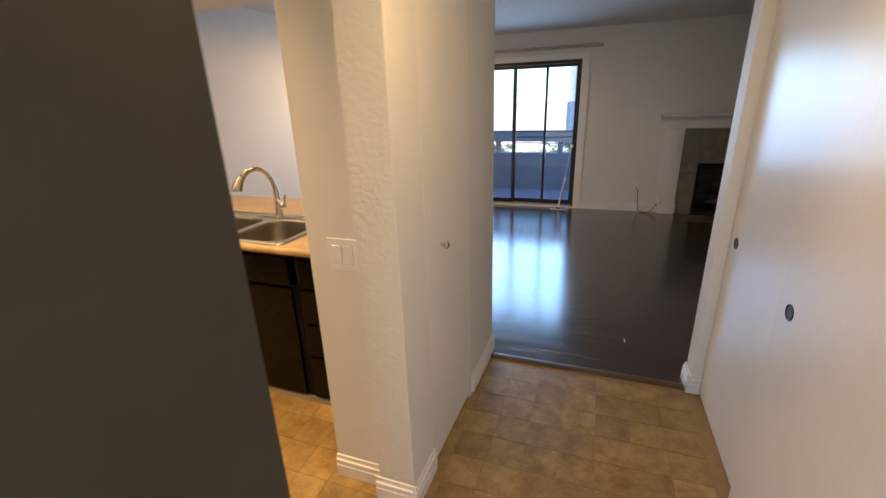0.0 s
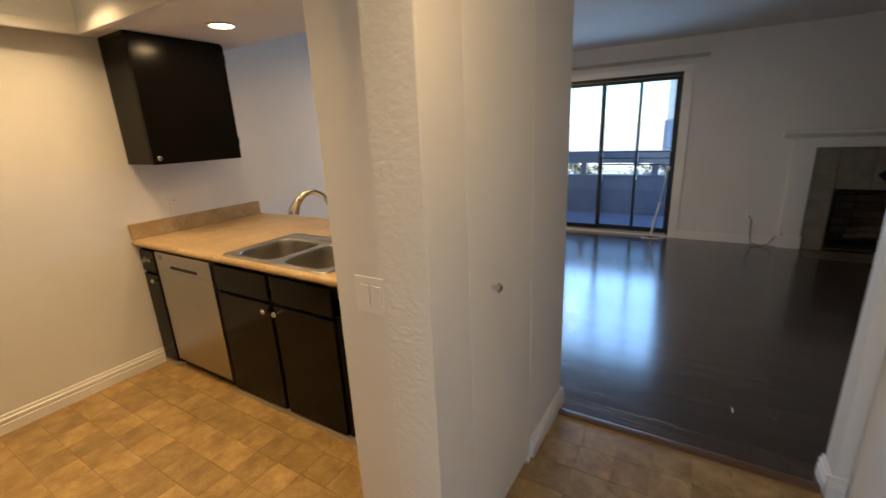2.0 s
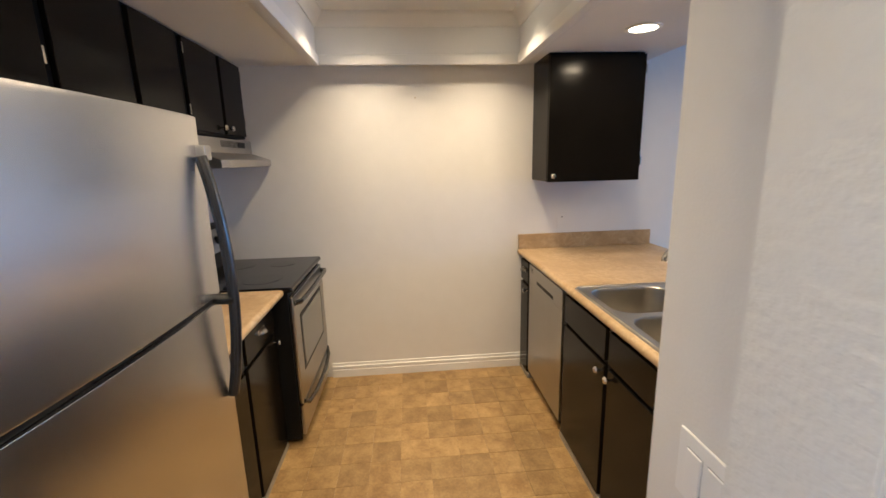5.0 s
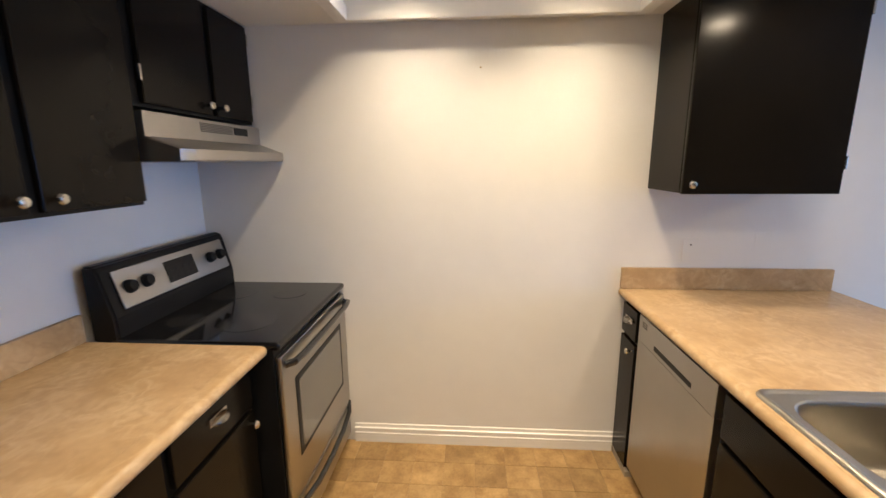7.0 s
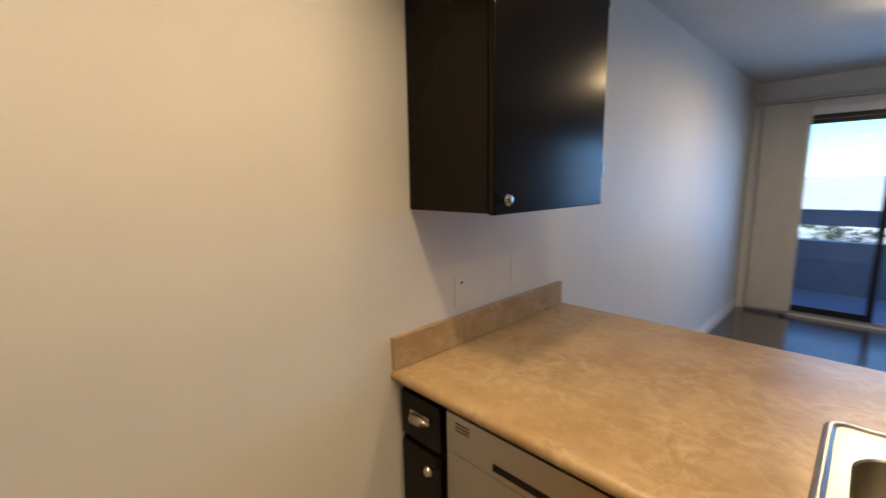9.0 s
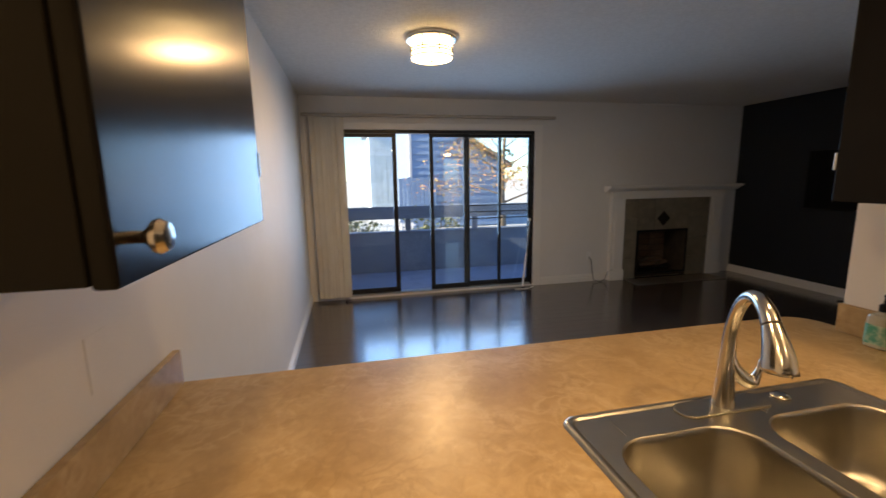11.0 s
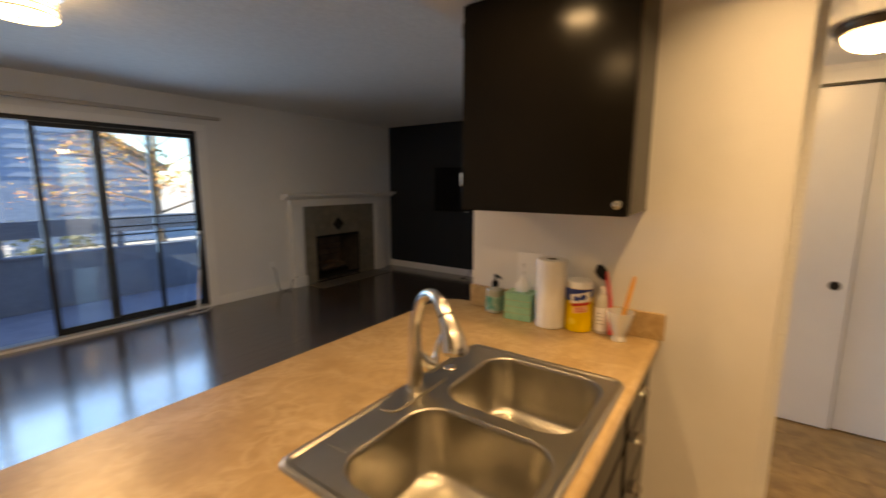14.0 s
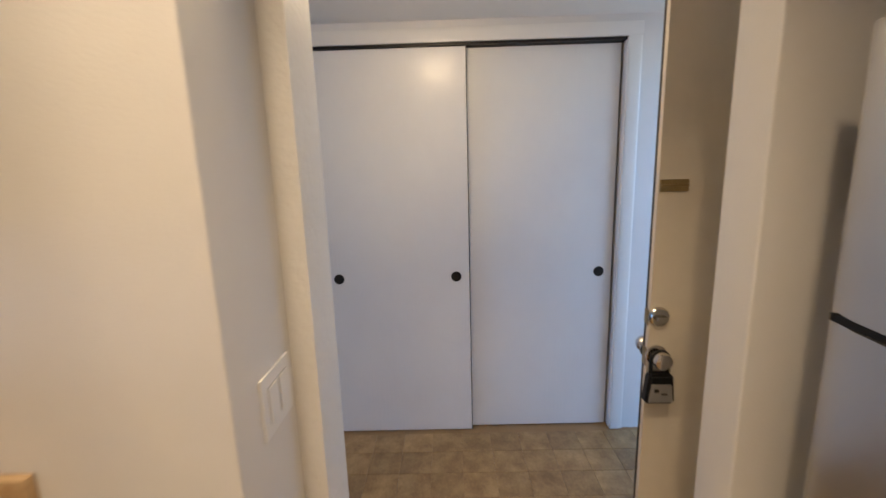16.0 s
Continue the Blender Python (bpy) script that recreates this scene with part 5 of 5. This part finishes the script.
part("pump", tube(bmesh.new(), [(-0.234, 2.550, CT + 0.168), (-0.242, 2.545, CT + 0.170), (-0.252, 2.530, CT + 0.170), (-0.258, 2.512, CT + 0.166), (-0.259, 2.506, CT + 0.160)], [0.007, 0.0085, 0.006, 0.0045, 0.004], 10), BLACK_PLASTIC, sb, "dark pump head")
# tissue box
tb = thing("tissue_box", (-0.253, 2.412, CT), "mint green patterned tissue box with a tissue sticking out", "tissue box")
spin = Matrix.Translation((-0.253, 2.412, CT)) @ Matrix.Rotation(radians(4), 4, "Z")
b = boxed(-0.047, 0.047, -0.060, 0.060, 0.0005, 0.118, 0.002)
b.transform(spin)
part("carton", b, surf("mint_carton", (0.20, 0.50, 0.36), (0.33, 0.60, 0.42), 0.42, scale=14, fine=0.08), tb)
for z in (0.030, 0.058, 0.086):
    b = boxed(-0.0474, 0.0474, -0.0604, 0.0604, z, z + 0.0018)
    b.transform(spin)
    part("stripe", b, surf("tan_print", (0.42, 0.40, 0.22), rough=0.5), tb)
b = bmesh.new()
rows = []
for i in range(7):
    u = i / 6
    rows.append([(0.003 * math.sin(5 * a + 3 * u) + (0.012 + 0.026 * math.sin(math.pi * (0.15 + 0.8 * u))) * (0.6 - 0.4 * u) * math.cos(a), (0.022 + 0.016 * math.sin(math.pi * (0.1 + 0.85 * u))) * (1 - 0.45 * u) * math.sin(a) - 0.012 * u, 0.116 + 0.070 * u + 0.005 * math.sin(5 * a)) for a in [2 * math.pi * k / 18 for k in range(18)]])
loft(b, rows, (False, True))
b.transform(spin)
part("tissue", b, PAPER, tb, "crumpled white tissue")
# paper towel roll
pt = thing("paper_towel_roll", (-0.270, 2.273, CT), "white paper towel roll standing on the counter", "paper towel")
part("roll", turned(bmesh.new(), ((0.057, 0.0005), (0.0595, 0.003), (0.0595, 0.277), (0.0565, 0.28), (0.021, 0.279)), (-0.270, 2.273, CT), "z", 40, (True, False)), PAPER, pt)
part("core", turned(bmesh.new(), ((0.021, 0.2795), (0.0205, 0.26), (0.019, 0.02)), (-0.270, 2.273, CT), "z", 24, (False, False)), surf("grey_cardboard", (0.22, 0.18, 0.14), rough=0.9), pt, "grey cardboard core")
part("loose_sheet", tube(bmesh.new(), [(-0.319, 2.305, CT + 0.004), (-0.320, 2.305, CT + 0.276)], [0.0025, 0.0025], 6), PAPER, pt)
# wipes canister
wp = thing("wipes_canister", (-0.250, 2.163, CT), "yellow and blue canister of cleaning wipes with white lid", "wipes canister")
YEL = surf("yellow_label", (0.72, 0.46, 0.015), (0.80, 0.54, 0.03), 0.35, scale=9)
NAVY = surf("blue_label", (0.012, 0.035, 0.20), (0.02, 0.05, 0.26), 0.35, scale=9)
LBL_WHITE = surf("label_white", (0.80, 0.80, 0.80), rough=0.4)
LBL_RED = surf("label_red", (0.55, 0.03, 0.03), rough=0.4)
LBL_PALE = surf("label_pale_orange", (0.80, 0.45, 0.30), rough=0.4)
WR = 0.051
part("can", turned(bmesh.new(), ((0.047, 0.0005), (WR, 0.004), (WR, 0.176)), (-0.250, 2.163, CT), "z", 40, (True, False)), YEL, wp)
part("lid", turned(bmesh.new(), ((WR + 0.001, 0.176), (WR + 0.0015, 0.188), (WR - 0.002, 0.201), (0.042, 0.205), (0.01, 0.206)), (-0.250, 2.163, CT), "z", 40, (True, True)), LBL_WHITE, wp, "white plastic lid")


def wrap(bm, r, a0, a1, z_low, z_high, at, n=14):
    """A patch on a round can between two angles; the heights may change along it."""
    rows = []
    for i in range(n + 1):
        u = i / n
        a = radians(a0 + (a1 - a0) * u)
        rows.append([bm.verts.new((at[0] + r * math.cos(a), at[1] + r * math.sin(a), at[2] + z)) for z in (z_low(u), z_high(u))])
    for p, q in zip(rows, rows[1:]):
        bm.faces.new((p[0], q[0], q[1], p[1]))
    bmesh.ops.recalc_face_normals(bm, faces=bm.faces[:])
    return bm


WC = (-0.250, 2.163, CT)
part("blue_band", wrap(bmesh.new(), WR + 0.0004, 95, 345, lambda u: 0.118 + 0.035 * u, lambda u: 0.175, WC, 24), NAVY, wp)
part("name_panel", wrap(bmesh.new(), WR + 0.0008, 158, 246, lambda u: 0.116 + 0.012 * u, lambda u: 0.152 + 0.016 * u, WC), LBL_WHITE, wp)
part("name_mark", wrap(bmesh.new(), WR + 0.0012, 172, 226, lambda u: 0.126 + 0.012 * u + 0.003 * math.sin(14 * u), lambda u: 0.142 + 0.014 * u + 0.004 * math.sin(11 * u), WC), NAVY, wp)
part("red_band", wrap(bmesh.new(), WR + 0.0008, 162, 246, lambda u: 0.104 + 0.012 * u, lambda u: 0.115 + 0.012 * u, WC), LBL_RED, wp)
part("text_panel", wrap(bmesh.new(), WR + 0.0008, 172, 234, lambda u: 0.078 + 0.008 * u, lambda u: 0.102 + 0.010 * u, WC), LBL_PALE, wp)
for k in range(3):
    part("text_bar", wrap(bmesh.new(), WR + 0.0013, 182, 226 - 6 * k, lambda u, k=k: 0.083 + 0.007 * k + 0.006 * u, lambda u, k=k: 0.086 + 0.007 * k + 0.006 * u, WC), LBL_RED, wp)
part("fruit_mark", wrap(bmesh.new(), WR + 0.0008, 150, 185, lambda u: 0.030 + 0.010 * (2 * u - 1) ** 2, lambda u: 0.058 - 0.012 * (2 * u - 1) ** 2, WC), surf("label_lemon", (0.85, 0.65, 0.10), rough=0.4), wp)
# small clear bottle
cb = thing("small_bottle", (-0.236, 2.078, CT), "small clear bottle with a white label and cap", "bottle")
part("bottle", turned(bmesh.new(), ((0.026, 0.0005), (0.0285, 0.004), (0.0285, 0.128), (0.024, 0.145), (0.014, 0.156), (0.013, 0.162)), (-0.236, 2.078, CT), "z", 28), surf("pale_clear_bottle", (0.55, 0.53, 0.47), (0.60, 0.58, 0.52), 0.12, scale=9, coat=0.6), cb)
part("label", turned(bmesh.new(), ((0.0289, 0.012), (0.0289, 0.105)), (-0.236, 2.078, CT), "z", 28, (False, False)), LBL_WHITE, cb)
part("cap", turned(bmesh.new(), ((0.015, 0.160), (0.015, 0.180), (0.012, 0.183)), (-0.236, 2.078, CT), "z", 20), LBL_WHITE, cb)
for k in range(4):
    part("text_bar", wrap(bmesh.new(), 0.0293, 160, 215 - 8 * k, lambda u, k=k: 0.04 + 0.014 * k, lambda u, k=k: 0.043 + 0.014 * k, (-0.236, 2.078, CT)), surf("label_grey", (0.35, 0.35, 0.35), rough=0.5), cb)
# glass with brushes
gl = solid("drinking_glass", turned(bmesh.new(), ((0.026, 0.0005), (0.027, 0.003), (0.021, 0.020), (0.030, 0.042), (0.049, 0.112), (0.0465, 0.112), (0.030, 0.047), (0.018, 0.032), (0.003, 0.030)), (-0.285, 1.998, CT), "z", 32, (True, False)), CLEAR, (-0.285, 1.998, CT),
           "flared clear drinking glass holding dish brushes", "glass")
br = thing("dish_brush", (-0.262, 2.02, CT), "red dish brush with black bristles standing behind the glass", "dish brush")
part("handle", tube(bmesh.new(), [(-0.255, 2.037, CT + 0.004), (-0.255, 2.038, CT + 0.06), (-0.25, 2.045, CT + 0.14), (-0.243, 2.060, CT + 0.205), (-0.237, 2.072, CT + 0.245)], [0.010, 0.011, 0.008, 0.009, 0.012], 12, flat=0.7), surf("red_plastic", (0.55, 0.025, 0.04), (0.62, 0.04, 0.06), 0.3, scale=9), br)
part("bristles", tube(bmesh.new(), [(-0.236, 2.070, CT + 0.215), (-0.235, 2.082, CT + 0.235), (-0.232, 2.094, CT + 0.25), (-0.229, 2.10, CT + 0.268)], [0.012, 0.022, 0.021, 0.007], 14), BLACK_PLASTIC, br, "black bristle head")
sp = thing("spatula", (-0.28, 1.985, CT + 0.03), "orange plastic utensil standing in the glass", "utensil")
part("handle", tube(bmesh.new(), [(-0.285, 2.003, CT + 0.033), (-0.28, 1.988, CT + 0.10), (-0.272, 1.975, CT + 0.17), (-0.266, 1.965, CT + 0.225), (-0.264, 1.961, CT + 0.245)], [0.006, 0.009, 0.011, 0.010, 0.006], 12, flat=0.5), surf("orange_plastic", (0.80, 0.33, 0.03), (0.85, 0.40, 0.05), 0.35, scale=9), sp)

# ---- balcony and outdoors ----
STUCCO = surf("blue_grey_stucco", (0.12, 0.18, 0.26), (0.16, 0.23, 0.32), 0.85, scale=4, bump=0.6, bump_scale=90, fine=0.06)
DECK = surf("blue_grey_deck_coating", (0.17, 0.23, 0.33), (0.22, 0.29, 0.40), 0.7, scale=6, fine=0.08)
RAIL = surf("blue_grey_painted_timber", (0.11, 0.16, 0.23), (0.15, 0.21, 0.29), 0.6, scale=4, stretch=(0.4, 3, 3), fine=0.1)
structure("ground", boxed(-400, 400, YN + 1.75, 600, -0.35, -0.30), surf("pale_dry_ground", (0.27, 0.30, 0.31), (0.40, 0.42, 0.43), 0.95, scale=1.5, fine=0.25), "pale sunlit ground behind the balcony")
structure("ground_south", boxed(-400, 400, -400, -2.4, -0.35, -0.30), LAND, "paved ground in front of the flat")
structure("floor_balcony", boxed(XW - 0.4, XE, YN + 0.12, 8.44, -0.30, -0.02), DECK, "grey coated balcony floor")
ba = thing("balcony_wall", (0.5, 8.36, -0.02), "grey stucco balcony parapet with a board rail", "balcony wall")
part("parapet", boxed(XW - 0.4, XE, 8.32, 8.44, -0.02, 0.615, 0.008), STUCCO, ba)
part("parapet_cap", boxed(XW - 0.4, XE, 8.30, 8.46, 0.615, 0.645, 0.006), RAIL, ba)
part("rail_board", boxed(XW - 0.4, XE, 8.335, 8.385, 0.845, 1.045, 0.006), RAIL, ba, "broad grey rail board")
for k, px in enumerate((-2.35, -1.02, 0.12, 1.30, 2.5)):
    part("post", boxed(px, px + 0.09, 8.386, 8.43, 0.645, 1.03, 0.004), RAIL, ba)
part("side_wall", boxed(XW - 0.42, XW - 0.12, YN + 0.12, 8.32, -0.02, 2.5), STUCCO, ba)

# neighbouring house with lap siding
SIDING = surf("blue_grey_siding", (0.10, 0.18, 0.30), (0.13, 0.22, 0.36), 0.7, scale=2, stretch=(0.5, 2, 6), fine=0.12, random_value=0.10)
hs = thing("neighbour_house", (4.0, 19.0, -0.3), "blue-grey house with lap siding across the lawn", "house")
HX0, HX1, HY = 0.28, 3.6, 16.6


def eave(x):
    return 2.95 - 0.6 * (x - 2.15)


b = bmesh.new()
loft(b, [[(HX0 + 0.02, y, -0.3), (HX1 - 0.02, y, -0.3), (HX1 - 0.02, y, eave(HX1)), (HX0 + 0.02, y, eave(HX0))] for y in (HY + 0.02, 21.0)])
core = part("wall", b, SIDING, hs)
z = -0.25
while z < eave(HX0) - 0.25:
    x1 = min(HX1, 2.15 + (2.95 - z - 0.245) / 0.6)
    b = bmesh.new()
    loft(b, [[(x, y, zz) for y, zz in ((HY + 0.02, z), (HY - 0.03, z), (HY - 0.004, z + 0.245), (HY + 0.02, z + 0.245))] for x in (HX0, x1)])
    part("siding_board", b, SIDING, core)
    z += 0.235
part("corner_board", boxed(HX0 - 0.04, HX0 + 0.06, HY - 0.04, HY + 0.06, -0.3, eave(HX0) - 0.02, 0.005), surf("pale_corner_board", (0.40, 0.43, 0.46), (0.48, 0.50, 0.52), 0.6, scale=3), hs)
b = bmesh.new()
loft(b, [[(x, y, eave(x) + dz) for x, dz in ((HX0 - 0.35, 0.0), (HX1 + 0.4, 0.0), (HX1 + 0.4, 0.14), (HX0 - 0.35, 0.14))] for y in (HY - 0.4, 21.4)])
part("roof", b, surf("dark_shingle", (0.05, 0.05, 0.055), (0.09, 0.09, 0.095), 0.9, scale=9), hs)
# pale house farther off
PALE = surf("pale_board_siding", (0.42, 0.50, 0.54), (0.52, 0.60, 0.63), 0.7, scale=3, fine=0.08, random_value=0.12)
ph = thing("neighbour_house", (0.6, 26.0, -0.3), "pale grey house with upright boards farther across the lawn", "house")
core = part("wall", boxed(-0.72, 2.0, 24.02, 28.0, -0.3, 3.9), PALE, ph)
for k in range(9):
    part("board", boxed(-0.75 + 0.305 * k, -0.47 + 0.305 * k, 23.98, 24.019, -0.3, 3.9, 0.006), PALE, core)
part("roof", boxed(-1.0, 2.3, 23.6, 28.4, 3.905, 4.1, 0.02), surf("grey_flat_roof", (0.16, 0.17, 0.18), (0.22, 0.23, 0.24), 0.85, scale=5), ph)
# low screen of boards beside the house, standing in for a flat building block
fn = thing("low_block_boards", (-0.1, 16.0, -0.3), "blue-grey boards in place of a low building block beside the house", "fence")
for k in range(9):
    part("board", boxed(-0.25 + 0.145 * k, -0.115 + 0.145 * k, 15.7, 15.73, -0.3, 1.5 + 0.02 * (k % 3), 0.004), SIDING, fn)
for z in (0.1, 1.2):
    part("rail", boxed(-0.25, 1.05, 15.735, 15.78, z, z + 0.09), RAIL, fn)

# low white edging
ff = thing("picket_fence", (-2, 15.3, -0.3), "low white picket edging on the lawn", "fence")
for k in range(40):
    part("picket", boxed(-4.6 + 0.12 * k, -4.54 + 0.12 * k, 15.3, 15.32, -0.3, 0.06), TRIM, ff)
part("rail", boxed(-4.65, 0.22, 15.322, 15.35, -0.06, 0.0), TRIM, ff)


def tree(name, at, height, spread, trunk_r, leaf_mats, label, seed, clumps, leaf, low=0.35, lean=(0, 0)):
    rnd = random.Random(seed)
    t = thing(name, at, label, "tree")
    ax, ay, az = at
    BARK = surf("bark", (0.06, 0.048, 0.038), (0.12, 0.10, 0.085), 0.9, scale=9, stretch=(3, 3, 0.6), bump=0.7, bump_scale=30)
    b = bmesh.new()
    top = (ax + lean[0], ay + lean[1], az + height * 0.8)
    pts = [Vector((ax, ay, az)).lerp(Vector(top), u) + Vector((0.06 * math.sin(4 * u + seed), 0.06 * math.cos(3 * u), 0)) for u in (0, 0.15, 0.35, 0.6, 0.8, 1)]
    tube(b, pts, [trunk_r * f for f in (1.3, 1.0, 0.8, 0.55, 0.35, 0.15)], 10)
    tips = []
    for k in range(14):
        u = low + (0.95 - low) * k / 13
        base = Vector((ax, ay, az)).lerp(Vector(top), u)
        ang = 2.4 * k + rnd.uniform(-0.4, 0.4)
        ln = spread * (1.0 - 0.45 * u) * rnd.uniform(0.75, 1.1)
        end = base + Vector((math.cos(ang) * ln, math.sin(ang) * ln, height * 0.10 * rnd.uniform(0.2, 1.4)))
        mid = base.lerp(end, 0.5) + Vector((0, 0, 0.12 * ln))
        tube(b, [base, mid, end], [trunk_r * 0.38 * (1.1 - u), trunk_r * 0.22 * (1.1 - u), 0.008], 7)
        tips += [base.lerp(end, f) + Vector((0, 0, 0.08 * ln)) for f in (0.45, 0.7, 0.9, 1.0)]
    part("trunk", b, BARK, t)
    for j, m in enumerate(leaf_mats):
        verts, faces = [], []
        for tip in tips:
            for _ in range(clumps):
                c = tip + Vector((rnd.gauss(0, spread * 0.13), rnd.gauss(0, spread * 0.13), rnd.gauss(0, spread * 0.07)))
                s = leaf * rnd.uniform(0.6, 1.3)
                q = Euler((rnd.uniform(-1, 1), rnd.uniform(-1, 1), rnd.uniform(0, 6.3))).to_matrix()
                i = len(verts)
                verts += [tuple(c + q @ Vector(v)) for v in ((-s, 0, 0), (-0.2 * s, -0.5 * s, 0.1 * s), (s, 0, 0), (-0.2 * s, 0.5 * s, 0.1 * s))]
                faces.append((i, i + 1, i + 2, i + 3))
        me = bpy.data.meshes.new("crown")
        me.from_pydata([tuple(Vector(v) - ORIGIN[t]) for v in verts], [], faces)
        me.materials.append(m)
        ob = new("crown", me)
        ob.parent = t
        tagged(ob, kind="stuff")
    return t


ORANGE = surf("orange_leaves", (0.48, 0.19, 0.06), (0.54, 0.28, 0.10), 0.6, scale=30, random_value=0.25, island=True)
YELLOW = surf("yellow_leaves", (0.40, 0.28, 0.07), (0.34, 0.23, 0.05), 0.6, scale=30, random_value=0.25, island=True)
GREEN = surf("dark_green_leaves", (0.035, 0.06, 0.028), (0.07, 0.10, 0.045), 0.6, scale=30, random_value=0.25, island=True)
tree("maple_tree", (2.3, 12.6, -0.3), 4.6, 2.5, 0.10, (ORANGE, YELLOW), "maple with orange and yellow autumn leaves behind the balcony", 3, 56, 0.034, 0.30)
tree("conifer", (5.0, 27.0, -0.3), 11.0, 3.2, 0.22, (GREEN,), "tall dark green tree behind the house", 5, 22, 0.16, 0.2)
tree("evergreen_shrub", (0.0, 10.6, -0.3), 1.35, 0.75, 0.03, (GREEN,), "low green shrub outside the balcony", 11, 16, 0.05, 0.15)
tree("evergreen_shrub", (-1.9, 11.4, -0.3), 1.2, 0.7, 0.03, (GREEN,), "low green shrub outside the balcony", 12, 16, 0.05, 0.15)

# ---- floor pieces ----
rnd = random.Random(21)
CELL = 0.157
SHARED = {}


def piece(w, d, h, material, key):
    if key not in SHARED:
        bm = bmesh.new()
        e = 0.0006 if key[0] == "tile" else 0.0003
        lo = [(-w / 2, -d / 2, -h), (w / 2, -d / 2, -h), (w / 2, d / 2, -h), (-w / 2, d / 2, -h)]
        mid = [(x, y, -e) for x, y, z in lo]
        hi = [(x * (1 - 2 * e / w), y * (1 - 2 * e / d), 0) for x, y, z in lo]
        loft(bm, [lo, mid, hi], (False, True))
        me = bpy.data.meshes.new("piece")
        bm.to_mesh(me)
        bm.free()
        me.materials.append(material)
        SHARED[key] = me
    return SHARED[key]


def lay(name, me, at, parent):
    ob = new(name, me)
    ob.location = at
    ob.parent = parent
    return ob


nx, ny = int((1.43 - XW) / CELL) + 1, int((2.61 + 0.25) / CELL) + 1


def worn_tile(k):
    """One of a few square tiles with slightly uneven edges."""
    if ("tile", k) not in SHARED:
        r = random.Random(50 + k)
        h = CELL / 2 - 0.0004
        ring_ = []
        for ux, uy, vx, vy in ((-1, -1, 1, 0), (1, -1, 0, 1), (1, 1, -1, 0), (-1, 1, 0, -1)):
            for step in (0.0, 0.5, 1.0, 1.5):
                d = 1 - r.uniform(0.0, 0.008) - (0.004 if step == 0 else 0)
                ring_.append(((ux + vx * step) * h * (d if vx == 0 or step == 0 else 1), (uy + vy * step) * h * (d if vy == 0 or step == 0 else 1)))
        bm = loft(bmesh.new(), [[(x * f, y * f, z) for x, y in ring_] for f, z in ((1, -0.003), (1, -0.0004), (0.993, 0))], (False, True))
        me = bpy.data.meshes.new("tile")
        bm.to_mesh(me)
        bm.free()
        me.materials.append(VINYL)
        SHARED["tile", k] = me
    return SHARED["tile", k]


for j in range(ny):
    for i in range(nx):
        cx, cy = XW + (i + 0.5) * CELL, -0.25 + (j + 0.5) * CELL
        inside_kitchen = cx < 0.2 and 0.30 < cy < 2.05
        inside_entry = cx >= 0.1 and cy < 2.62
        if (inside_kitchen or inside_entry) and cx + CELL / 2 < 1.50:
            lay("tile", worn_tile(rnd.randrange(8)), (cx, cy, 0), FLOOR_V)
PW = 0.128
row, y = 0, 2.668
while y < YN:
    d = min(PW, YN - y)
    x = XW
    first = (1.22, 0.40, 0.82)[row % 3]
    while x < XE - 0.01:
        ln = min(first, XE - x)
        first = 1.22
        ln = round(ln, 3)
        lay("plank", piece(ln - 0.0012, d - 0.0012, 0.003, PLANK, ("plank", ln, round(d, 3))), (x + ln / 2, y + d / 2, 0), FLOOR_W)
        x += ln
    y += PW
    row += 1
